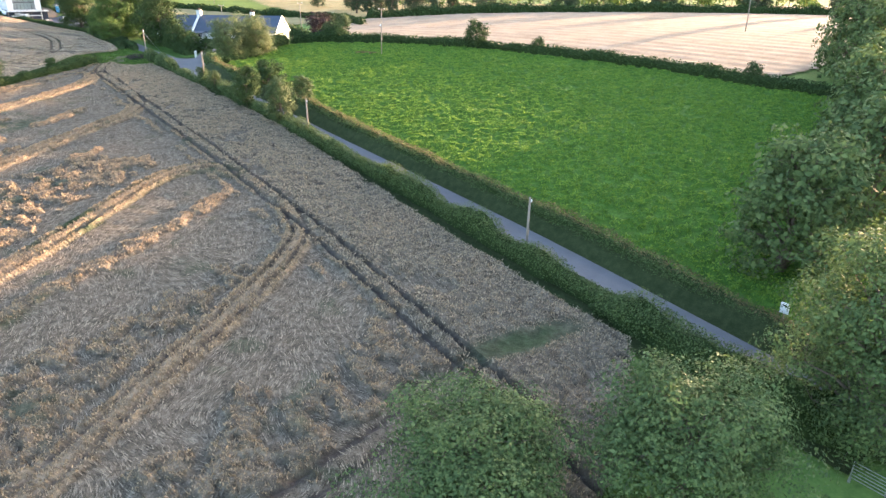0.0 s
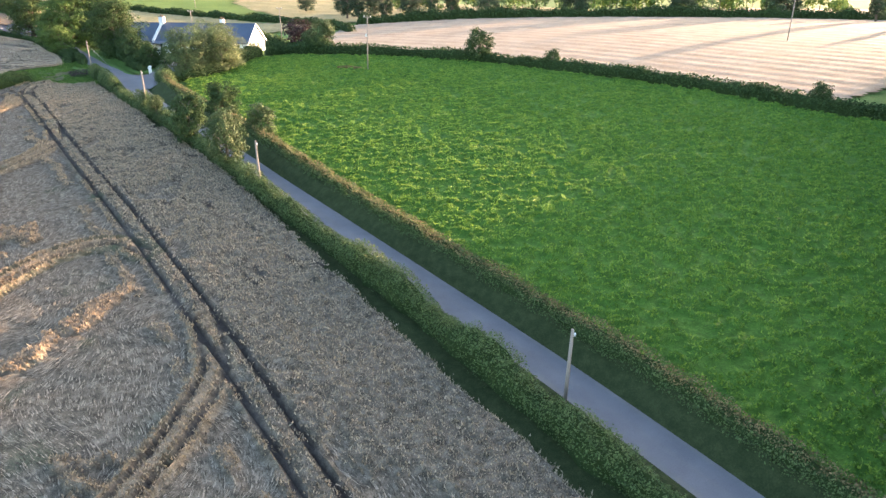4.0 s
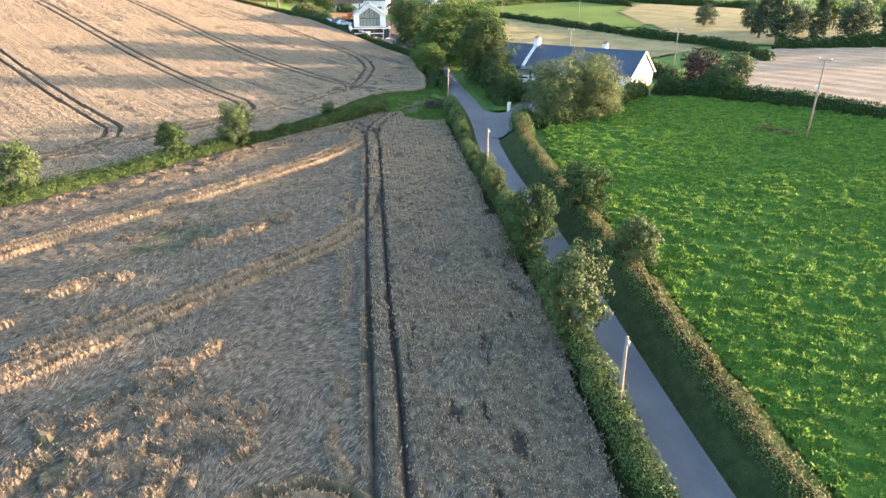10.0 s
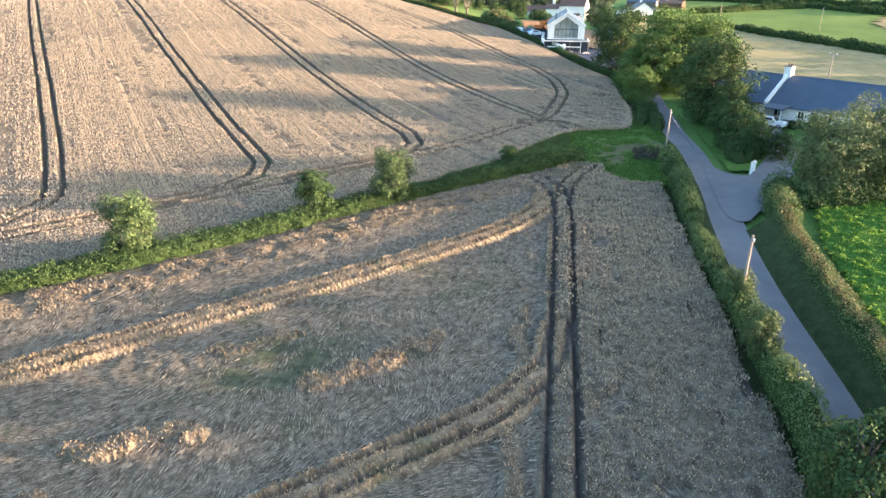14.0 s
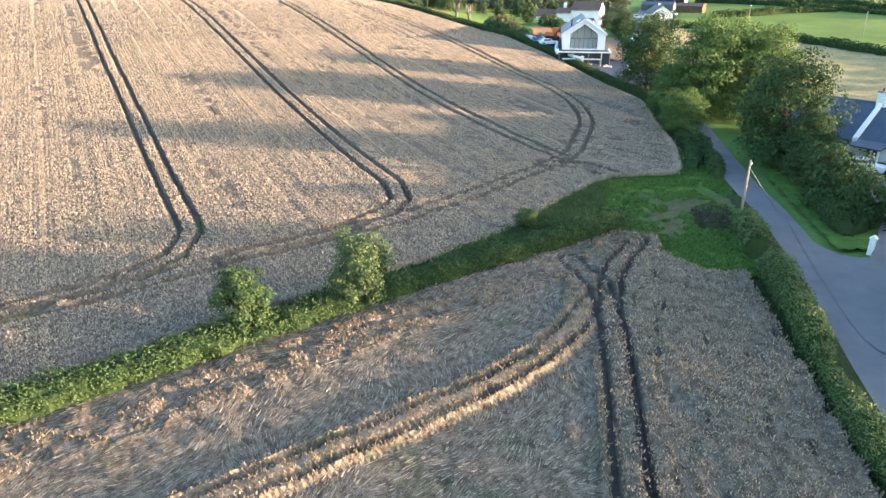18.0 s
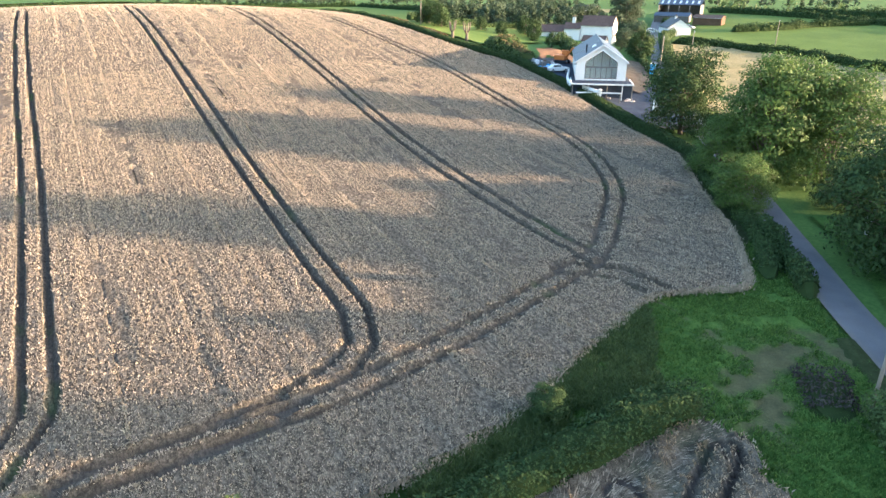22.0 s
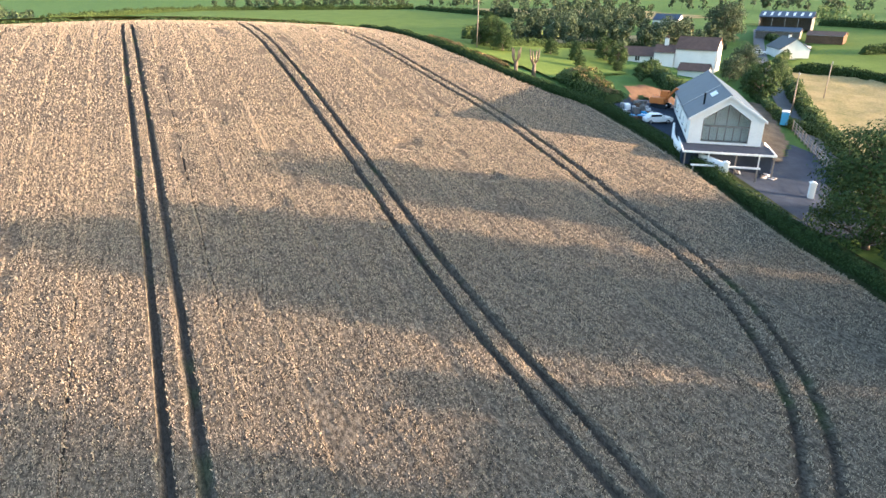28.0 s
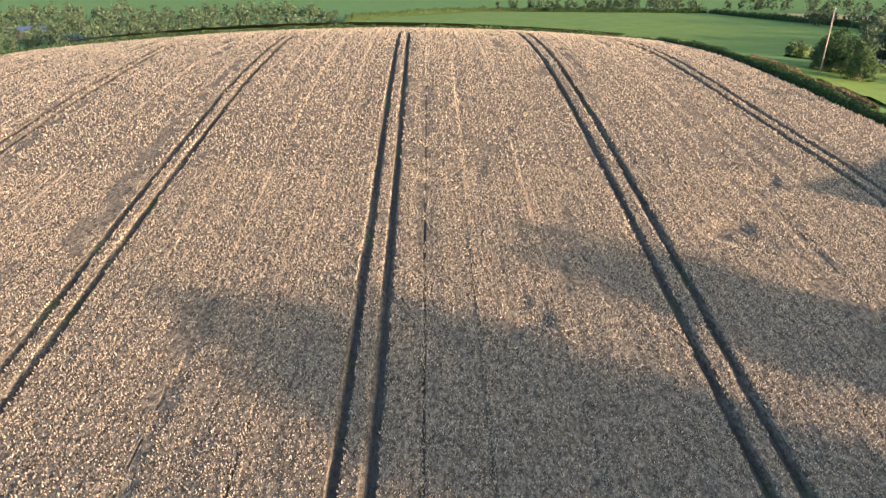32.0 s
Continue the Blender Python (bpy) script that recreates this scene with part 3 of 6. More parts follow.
# a thin wall of crop beside the wheel tracks, and a beaten strip between
wall = np.clip((0.55 - np.abs(side - 2.9 + (layers(x, y, 2.5, 67, 2) - 0.5) * 1.4)) / 0.25, 0, 1) * np.clip((layers(x, y, 2.2, 68, 2) - 0.42) * 6, 0, 0.7)
stand = np.maximum(stand, np.maximum(wall, np.clip((1.5 - side) / 0.3, 0, 1) * (side > 0) * (layers(x, y, 3, 69) > 0.4)))
hu, hv = -x * 0.815 + y * 0.58, x * 0.58 + y * 0.815
slit = np.clip((layers(hu * 0.16, hv, 0.5, 73, 2) - 0.75) * 14, 0, 1) * head * (layers(x, y, 9, 74) > 0.42)
near_head, _ = from_line(x, y, [(5, 24), (-20, 4), (-40, -20)])
stand = np.maximum(stand, np.clip((near_head + 9) / 2, 0, 1) * (side > 0) * (layers(x, y, 5, 54) > 0.3))
stand = np.maximum(stand, ridge)
u = x * math.cos(radians(32)) + y * math.sin(radians(32))
v = -x * math.sin(radians(32)) + y * math.cos(radians(32))
bend = (layers(x, y, 7, 57) - 0.5) * 4
lay = 0.20 + (layers(u * 0.35 + bend, v + bend * 0.6, 0.9, 55, 2) - 0.5) * 0.17 + (layers(x, y, 3.2, 56) - 0.5) * 0.05
up = 0.60 + (layers(x, y, 0.8, 58, 2) - 0.5) * (0.42 - 0.04 * head) + (np.random.default_rng(6).uniform(size=x.shape) - 0.5) * (0.2 - 0.1 * head)
# thin crop over soil; also darkens hollows as painted shade between clumps
thin = np.maximum(np.clip((0.44 - layers(x, y, 0.75, 58, 2)) * 7, 0, 1) * stand, 0.25 * patch * (1 - stand))
up = up * (1 - 0.15 * (1 - head)) * (1 - ridge) + (0.64 + (layers(x, y, 0.8, 58, 2) - 0.5) * 0.18) * ridge
crop = lay * (1 - stand) + up * stand
crop = crop * (1 - 0.88 * groove * ridge) * (1 - 0.6 * slit)
crop = crop - 0.05 * patch * (1 - stand)
crop = crop * (1 - mark) + 0.05 * mark
wx, wy = (x + 5.6) * 0.72 + (y - 39.4) * 0.69, -(x + 5.6) * 0.69 + (y - 39.4) * 0.72
spot = np.maximum(np.clip(1.5 - np.hypot(wx / 4.2, wy / 1.3), 0, 1), np.clip(1.2 - np.hypot((x + 84.5) / 3.0, (y - 70) / 6.0), 0, 0.6))
arc, _ = from_line(x, y, RIDGES1[1][:9])
spot = np.maximum(spot, np.clip(1.4 - np.abs(np.abs(arc) - 1.1) / 0.45, 0, 0.4) * (layers(x, y, 2, 75) > 0.35))
weed1 = np.clip(spot * (0.5 + layers(x, y, 0.9, 59)) + np.clip((layers(x, y, 3, 60) - 0.66) * 4, 0, 0.5) * (1 - head), 0, 1)
crop = crop * (1 - 0.5 * np.clip(spot, 0, 1) * (x > -20))
# dirt: soil in wheel tracks and gaps, plus shade under ears as dark colour
# gold: sunlit look of ridges and standing tufts, painted in as colour
field_lodged = part("lodged_wheat_field", mesh_of("lodged_wheat_field", np.stack([x, y, lie(x, y) + crop], -1), q, LODGED, {"dirt": np.clip(mark + groove * ridge * 0.85 + slit * 0.8 + thin * (0.45 - 0.4 * head) + 0.06 * stand * (1 - ridge), 0, 1), "weed": weed1, "sun_gold": np.clip(ridge + 0.4 * stand - head, 0, 1) * 0.55}, False), None)
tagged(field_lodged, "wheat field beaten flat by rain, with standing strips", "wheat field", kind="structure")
F1_XY = (x, y, crop, mark, stand, weed1, np.maximum(slit, groove * ridge * 1.6) + (np.abs(near - 0.8) < 0.36), head)

# ---- grass, stubble and further fields ----
MEADOW_POLY = [(18, 46), (9.5, 50.5), (-3.5, 60.5), (-15, 69.2), (-26.5, 77), (-38.5, 85.6), (-50, 94.2), (-60, 101.5), (-70, 108.5), (-79, 116.5), (-86, 125), (-84, 134), (-86, 146), (-80, 152), (-60, 152.5), (-35, 147.5), (4, 134.5), (18, 127), (58, 109), (70, 60)]


def tussocks(x, y):
    """Low clumps of grass, drawn out across the slope, with hollows between."""
    u, v = x * 0.80 + y * 0.60, -x * 0.60 + y * 0.80
    warp = (layers(x, y, 2.2, 80, 2) - 0.5) * 1.1
    a = layers(u * 0.6 + warp, v + warp, 0.44, 81, 2)
    return np.clip(a - 0.38, 0, 0.34) * 0.95 + (layers(x, y, 3.5, 82, 2) - 0.5) * 0.16


sheet("meadow", MEADOW_POLY, 0.27, MEADOW, "lush green tussocky meadow with low sun on its tips", 0.02, 0, tussocks, "meadow")
GATE_GRASS = [(-97.6, 115.0), (-98.0, 113.2), (-101, 112.2), (-103.9, 112.2), (-106.2, 114.0), (-109.2, 114.0), (-109.9, 108), (-109.6, 96), (-112.8, 96), (-114.8, 104.6), (-117.3, 109.8), (-119.9, 116.3), (-121.8, 121.4), (-120.5, 126), (-119.4, 129.6), (-126, 137.6), (-122, 137.0), (-115.5, 132.2), (-109, 127.9), (-104, 124.6), (-99.5, 120.4), (-96.5, 117.5)]


def worn(x, y):
    d, _ = from_line(x, y, [(-108.0, 129.0), (-111.6, 124.5), (-110.6, 120.5), (-106.5, 116.5)])
    e, _ = from_line(x, y, [(-116.5, 121.5), (-112.5, 121.5)])
    return {"dirt": np.clip(np.maximum(1.5 - np.abs(d) / 1.9, 0.9 - np.abs(e) / 1.6) + (layers(x, y, 1.3, 84) - 0.5) * 2.6 - 0.25, 0, 1) * 0.7}


sheet("gateway_grass", GATE_GRASS, 0.3, GATEWAY, "green grassy field gateway with worn earth", 0.04, 0, lambda x, y: (layers(x, y, 0.9, 83, 2) - 0.5) * 0.3 + (layers(x, y, 0.4, 89, 1) - 0.5) * 0.22, "grass", worn)
STUBBLE_POLY = [(-72, 157.5), (-36, 151), (5, 137.5), (20, 129.5), (34, 146), (60, 190), (96, 240), (110, 280), (40, 272), (-6, 262), (-61, 246), (-96, 224), (-88, 185)]


def swaths(x, y):
    d = (x * 0.26 + y * 0.966 + 6 * np.sin(x / 60)) / 5.0
    return {"straw": np.clip((0.2 - np.abs((d % 1) - 0.5) + (layers(x, y, 3, 85) - 0.5) * 0.25) * 6, 0, 1)}


sheet("stubble_field", STUBBLE_POLY, 1.2, STUBBLE, "harvested stubble field with pale rows of straw", 0.02, 15, lambda x, y: swaths(x, y)["straw"] * 0.14, "stubble field", swaths)
sheet("stubble_field_far", [(-2, 276), (40, 284), (175, 300), (260, 470), (0, 470), (-30, 330)], 4, STUBBLE, "pale distant harvested field", 0.02, 0, None, "stubble field", swaths)
sheet("dry_field", [(-112, 184), (-140, 176), (-154, 172.5), (-169, 177.8), (-184, 188.8), (-196, 197.6), (-219, 217.6), (-235, 232.5), (-226, 241.8), (-215, 245.5), (-208, 250), (-197, 248.2), (-188, 248), (-160, 243), (-112, 224)], 1.3, DRY, "dry golden unmown pasture", 0.05, 0, lambda x, y: (layers(x, y, 5, 86) - 0.5) * 0.25 + (layers(x, y, 1.4, 88, 2) - 0.5) * 0.5 + (np.random.default_rng(8).uniform(size=x.shape) - 0.5) * 0.25, "pasture")
sheet("dry_field_far", [(-190, 300), (-158, 270), (-108, 230), (-66, 256), (-40, 320), (-110, 380), (-210, 350)], 4, DRY, "distant field of dry yellow grass", 0.05, 0, lambda x, y: (layers(x, y, 6, 87) - 0.5) * 0.5, "pasture")
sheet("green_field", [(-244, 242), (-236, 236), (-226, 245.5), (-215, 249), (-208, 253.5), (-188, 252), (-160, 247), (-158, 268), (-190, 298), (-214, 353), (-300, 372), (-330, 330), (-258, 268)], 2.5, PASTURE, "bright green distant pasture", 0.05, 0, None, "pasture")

BANK = [(-ROAD_HALF - o, h) for o, h in ((-0.25, 0.02), (0.05, 0.12), (0.35, 0.45), (0.8, 0.85), (1.35, 1.25), (1.9, 1.5), (2.4, 1.5), (3.4, 0.5))]
ribbon("verge", ROAD[:66], BANK[::-1], VERGE, "grass bank along the lane, its green darkened for shade", "verge")
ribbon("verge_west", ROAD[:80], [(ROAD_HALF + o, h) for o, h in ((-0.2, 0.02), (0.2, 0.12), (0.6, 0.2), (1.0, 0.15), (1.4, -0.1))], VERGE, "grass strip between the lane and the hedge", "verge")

# ---- hedges and trees ----
def cards(rng, centres, size, spread=0.35, out=None, loose=0.75, long=1.0):
    """Small leaf quads, one at each centre; out: the way that each one mostly faces."""
    n = len(centres)
    face = rng.normal(size=(n, 3))
    if out is not None:
        face = face / np.linalg.norm(face, axis=1)[:, None] * loose + out
    face /= np.linalg.norm(face, axis=1)[:, None]
    a = np.cross(face, rng.normal(size=(n, 3)))
    a /= np.linalg.norm(a, axis=1)[:, None]
    b = np.cross(face, a)
    s = (size * (1 + spread * rng.normal(size=n)).clip(0.4, 2))[:, None]
    a, b = a * s * 0.5 * long, b * s * 0.32
    v = np.stack([centres - a, centres + b * 0.9, centres + a, centres - b * 0.9], 1).reshape(-1, 3)
    return v, np.arange(4 * n).reshape(-1, 4)


def frames_along(line):
    out, run = [], 0.0
    for i, (x, y) in enumerate(line):
        ax, ay = line[max(i - 1, 0)]
        bx, by = line[min(i + 1, len(line) - 1)]
        s = math.hypot(bx - ax, by - ay)
        if i:
            run += math.hypot(x - line[i - 1][0], y - line[i - 1][1])
        out.append((x, y, -(by - ay) / s, (bx - ax) / s, run))
    return np.array(out)


def hedge(line, width, height, label, seed, leaf=0.2, per=60, leaves=None, top=None, wild=0.35, name="hedge", lean=0.0):
    """A clipped or rough hedge along a line: a core coloured dark for inner shade, and a coat of single leaves."""
    rng = np.random.default_rng(seed)
    line = smooth(line, 1.0)
    f = frames_along(line)
    lift = lie(f[:, 0], f[:, 1]) - 0.15
    swell = 1 + (layers(f[:, 4], f[:, 4] * 0, 5, seed, 2) - 0.5) * 2 * wild
    swell = swell * np.clip(np.minimum(f[:, 4], f[-1, 4] - f[:, 4]) / 1.6, 0.03, 1) ** 0.5
    turn = np.linspace(0, math.pi, 9)
    prof = np.stack([np.cos(turn) * 0.5, np.sin(turn) ** 0.55], -1)
    rough = 1 + 0.16 * rng.normal(size=(len(f), 9))
    off = prof[None, :, 0] * width * 0.82 * rough * swell[:, None] ** 0.5
    up = prof[None, :, 1] * height * 0.86 * (1 + 0.1 * rng.normal(size=(len(f), 9))) * swell[:, None]
    v = np.stack([f[:, 0:1] + f[:, 2:3] * (off + lean * up), f[:, 1:2] + f[:, 3:4] * (off + lean * up), lift[:, None] + up], -1).reshape(-1, 3)
    idx = np.arange(len(v)).reshape(len(f), 9)
    q = np.stack([idx[:-1, :-1], idx[:-1, 1:], idx[1:, 1:], idx[1:, :-1]], -1).reshape(-1, 4)
    t = thing(name, label, "hedge")
    part("shade_core", mesh_of("shade_core", v, q, SHADE), None, t)
    n = int(f[-1, 4] * per)
    k = rng.uniform(0, len(f) - 1.001, n)
    i = k.astype(int)
    w = (k - i)[:, None]
    base = f[i] * (1 - w) + f[i + 1] * w
    a = rng.uniform(0, math.pi, n)
    sw = swell[i] * (1 + 0.55 * wild**0.5 * (layers(base[:, 4], a * 1.2, 0.9, seed + 5, 2) - 0.45))
    r = rng.uniform(0.86, 1.12, n)
    off = np.cos(a) * 0.5 * width * r * sw**0.5
    up = np.sin(a) ** 0.55 * height * r * sw
    c = np.stack([base[:, 0] + base[:, 2] * (off + lean * up), base[:, 1] + base[:, 3] * (off + lean * up), lie(base[:, 0], base[:, 1]) - 0.1 + up], -1)
    crown = (np.sin(a) > 0.86) & (rng.uniform(size=n) < 0.75)
    if top is None:
        crown[:] = False
    for pick, m, nm in ((~crown, leaves or LEAF, "leaves"), (crown, top, "browned_leaves")):
        if pick.any():
            out = np.stack([base[:, 2] * np.cos(a), base[:, 3] * np.cos(a), np.sin(a)], -1)
            vv, qq = cards(rng, c[pick], leaf, out=out[pick], loose=1.0)
            tagged(part(nm, mesh_of(nm, vv, qq, m), None, t), kind="stuff")
    return t


def tree(label, height, radius, seed, leaf=0.32, count=5000, leaves=None, clear=0.25, lobes=16, name="tree", group="", tall=1.0, drop=0.0):
    """A tapered trunk with limbs, and a crown of leaf clumps round the limbs' ends."""
    rng = np.random.default_rng(seed)
    t = thing(name, label, "tree", group)
    bm = bmesh.new()
    r0 = 0.022 * height + 0.05
    lean = rng.normal(size=2) * 0.04 * height
    top = (lean[0], lean[1], height * 0.72)
    tube([(0, 0, -0.3), (lean[0] * 0.2, lean[1] * 0.2, height * clear), (lean[0] * 0.6, lean[1] * 0.6, height * 0.5), top], [r0 * 1.25, r0, r0 * 0.6, r0 * 0.15], 8, bm)
    ends = []
    for k in range(lobes):
        a = k * 2.399 + rng.uniform(-0.4, 0.4)
        h = clear + (0.9 - clear) * ((k + 0.5) / lobes) ** 0.85
        s = math.sin(math.pi * min(1, (h - clear) / (1 - clear) * 0.70 + 0.27)) ** 0.7
        rr = radius * s * rng.uniform(0.62, 1.0) * 0.74
        e = np.array([math.cos(a) * rr + lean[0] * h, math.sin(a) * rr + lean[1] * h, height * min(0.9, h) * tall])
        ends.append(e)
        b = height * max(clear * 0.8, h - 0.22)
        tube([(lean[0] * 0.5, lean[1] * 0.5, b), (e[0] * 0.5, e[1] * 0.5, (b + e[2]) / 2 + 0.04 * height), tuple(e)], [r0 * 0.42, r0 * 0.26, r0 * 0.06], 5, bm)
    ends = np.array(ends)
    # each limb's end carries sprays of leaves of uneven size, with gaps between them
    sprays = 9
    d = rng.normal(size=(lobes, sprays, 3))
    d /= np.linalg.norm(d, axis=2)[:, :, None]
    reach = rng.uniform(0.7, 1.25, (lobes, 1, 1)) * radius * 0.34 * rng.uniform(0.45, 1.15, (lobes, sprays, 1))
    tips = ends[:, None] + d * reach * (1, 1, 0.85)
    for k in range(lobes):
        for j in range(0, sprays, 2):
            tube([tuple(ends[k]), tuple(tips[k, j] * 1.0 + d[k, j] * radius * 0.10)], [r0 * 0.07, r0 * 0.02], 3, bm)
    part("trunk", bm, BARK, t)
    weight = rng.uniform(0.35, 1.0, lobes * sprays)
    pick = rng.choice(lobes * sprays, count, p=weight / weight.sum())
    d = rng.normal(size=(count, 3))
    d /= np.linalg.norm(d, axis=1)[:, None]
    d[:, 2] = np.where(rng.uniform(size=count) < 0.6, np.abs(d[:, 2]), d[:, 2])
    rad = radius * 0.235 * (0.45 + 0.8 * weight[pick]) * rng.uniform(0.1, 1, count) ** 0.3
    c = tips.reshape(-1, 3)[pick] + d * rad[:, None] * (1, 1, 0.72)
    c[:, 2] -= drop * rng.uniform(0, 1, count) ** 2 * height * 0.25
    c[:, 2] = np.maximum(c[:, 2], height * clear * 0.55)
    whole = c - (0, 0, height * (0.35 + clear * 0.5))
    whole /= np.linalg.norm(whole, axis=1)[:, None]
    v, q = cards(rng, c, leaf, out=d * 0.8 + whole * 0.5, loose=0.7)
    tagged(part("crown", mesh_of("crown", v, q, leaves or LEAF_ASH), None, t), kind="stuff")
    return t


def plant(kind, x, y, size=1.0, turn=0.0, wide=1.0):
    """A copy of a tree at a place."""
    return copy_thing(kind, Matrix.Translation((x, y, soil(x, y) - 0.1)) @ Matrix.Rotation(turn, 4, "Z") @ Matrix.Diagonal((size * wide, size * wide, size, 1)))


def settle(t, x, y, turn=0.0, size=1.0):
    t.matrix_basis = Matrix.Translation((x, y, soil(x, y) - 0.1)) @ Matrix.Rotation(turn, 4, "Z") @ Matrix.Diagonal((size, size, size, 1))
    return t


HEDGE_L = [(-99.0, 117.9), (-92.0, 112.7), (-83.5, 105.9), (-73.5, 99.3), (-63.5, 92.5), (-53.0, 84.7), (-41.5, 76.3), (-29.5, 67.7), (-19.0, 60.0), (-7.5, 50.9), (2.0, 43.6), (8.5, 38.5), (14.5, 34.3)]
HEDGE_R = [(-86.5, 120.5), (-80, 114.2), (-70.5, 106.4), (-61, 99.6), (-50.5, 92.2), (-39, 83.6), (-27, 75.0), (-15.5, 67.0), (-4, 58.7), (7, 50.0), (18, 41.5)]
MID = [(-106.3, -20), (-106.4, 30), (-106.5, 62), (-107.7, 76), (-108.9, 86), (-109.8, 96), (-110.4, 106), (-110.7, 114.8)]
HILL_N = [(-119.5, 132.5), (-126, 139.0), (-134, 143.8), (-141, 147.8), (-150, 154.2), (-163, 156.4), (-184, 160.6), (-205, 161.6), (-218, 157.2), (-230, 154.4), (-254, 151.4), (-292, 145.4)]
RIDGE_W = [(-292.5, 146), (-290.5, 100), (-290, 50), (-291, 8), (-287, -60)]
STUBBLE_HEDGE = [(-84, 156), (-72, 155.6), (-36, 149.3), (4.5, 136), (19, 128.3), (58, 110.5)]
ribbon("field_margin", smooth(MID, 2.0), [(o, -0.12) for o in (-1.9, -1.0, 0, 1.0, 1.9)], DIRT, "brown earth strip under the field hedge", "earth")
ribbon("hedge_bank", smooth(HEDGE_L, 2.0), [(o, -0.08) for o in (-2.2, -1.0, 0.4, 1.4)], VERGE, "earth and grass under the roadside hedge, darkened for shade", "verge")
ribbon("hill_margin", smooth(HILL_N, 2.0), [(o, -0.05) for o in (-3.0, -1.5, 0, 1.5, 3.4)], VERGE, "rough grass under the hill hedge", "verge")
hedge([(x + 0.38, y + 0.52) for x, y in HEDGE_L], 1.85, 1.95, "bushy green roadside hedge of hawthorn and bramble", 11, 0.125, 560, wild=0.5)
hedge([(x - 0.25, y - 0.35) for x, y in HEDGE_R], 2.0, 2.0, "trimmed roadside hedge with a sun-browned top", 12, 0.115, 560, LEAF, LEAF_TAN, wild=0.2)
hedge([(-1.5, 46.6), (3.5, 42.9), (9, 38.6), (14.5, 34.6)], 3.0, 2.5, "overgrown end of the roadside hedge", 17, 0.15, 420, wild=0.5)
hedge([(x + 0.3, y) for x, y in MID], 2.7, 1.65, "low green bramble hedge between two wheat fields", 13, 0.17, 400, LEAF_DARK, wild=0.5)
hedge(HILL_N, 1.9, 1.25, "dark clipped field hedge beside the lane", 14, 0.18, 260, LEAF_DARK, wild=0.25)
hedge(RIDGE_W, 2.2, 1.15, "hedge along the brow of the wheat field", 15, 0.35, 60, LEAF_DARK)
hedge(STUBBLE_HEDGE, 2.4, 2.0, "tall dark hedge between meadow and stubble", 16, 0.32, 110, LEAF_DARK, wild=0.25)

BROAD = tree("tall broad-leaved roadside tree with a full green crown", 13, 6.2, 21, 0.27, 26000, LEAF_ASH, 0.05, 32, group="roadside trees")
settle(BROAD, -138.5, 153.3, 0, 1.1)
for sx, sy, sz, tr, sw in ((-132.0, 143.6, 0.42, 3.1, 1.25), (-148.5, 168, 0.45, 4.4, 1.2), (-141.5, 160.5, 0.95, 5.2, 1.0), (-133.8, 160.6, 0.92, 2.1, 1.05), (-140.6, 149.2, 0.55, 0.7, 1.05)):
    plant(BROAD, sx, sy, sz, tr, sw)
DARKT = tree("dark green sycamore with a dense rounded crown", 11, 5.6, 22, 0.26, 24000, LEAF_DARK, 0.04, 30, group="roadside trees")
settle(DARKT, -116.8, 144.0, 0, 1.1)
plant(DARKT, -158.6, 161.2, 1.0, 1.1, 1.05), plant(DARKT, -113.4, 142.6, 0.55, 2.2), plant(DARKT, -127.5, 154.5, 0.42, 4.0, 1.5)
SMALLT = tree("small bushy tree growing out of the hedge", 4.6, 2.0, 23, 0.13, 11500, LEAF_HEDGE_TREE, 0.2, 18, group="hedgerow trees")
settle(SMALLT, -108.2, 87.7, 1, 1.3)
SMALLD = tree("small dark-leaved tree growing out of the hedge", 4.6, 2.0, 28, 0.15, 10500, LEAF_DARK, 0.2, 18, group="hedgerow trees")
settle(SMALLD, -108.1, 79.3, 0, 1.12)
for sx, sy, sz, tr in ((-107.3, 62.2, 1.05, 2), (-51.0, 93.2, 0.8, 1.9)):
    plant(SMALLT, sx, sy, sz, tr)
for sx, sy, sz, tr, sw in ((-48.5, 82.0, 1.2, 5, 0.74), (-69.5, 96.8, 0.66, 2.6, 0.8), (-74.4, 100.4, 0.6, 0.9, 0.8)):
    plant(SMALLT, sx, sy, sz, tr, sw)
plant(SMALLD, -58.4, 88.9, 1.3, 4.0, 0.78), plant(SMALLD, -59.7, 98.5, 1.15, 0.4), plant(SMALLD, -113.6, 105.6, 0.48, 3.0, 1.2)
WILLOW = tree("spreading grey-green willow beside the house drive", 8.5, 4.6, 24, 0.2, 22000, LEAF_WILLOW, 0.04, 28, group="garden trees")
settle(WILLOW, -86.6, 126.8)
plant(WILLOW, -82.6, 132.0, 0.95, 1.5), plant(WILLOW, -87.6, 137.0, 0.98, 3.3)
NEARASH = tree("ash tree with fresh green leaflets beside the wheat field", 7.0, 4.6, 25, 0.15, 44000, LEAF_NEAR, 0.2, 26, group="trees at the field end")
NEARASH.matrix_basis = Matrix.Translation((-5.7, 24.4, soil(-5.7, 24.4) - 0.1)) @ Matrix.Diagonal((1.15, 1.15, 0.86, 1))
plant(NEARASH, 4.4, 27.6, 1.2, 2.0, 0.85)
IVY = tree("tall ivy-grown tree at the lane side", 15, 6.5, 26, 0.5, 9500, LEAF_NEAR, 0.05, 32, group="trees at the field end")
settle(IVY, 13.2, 57, 1, 0.84)
NEARIVY = tree("ivy-grown tree at the lane side with bare top twigs", 12.5, 5.4, 27, 0.19, 40000, LEAF_NEAR, 0.05, 34, group="trees at the field end")
settle(NEARIVY, 14, 35.5)
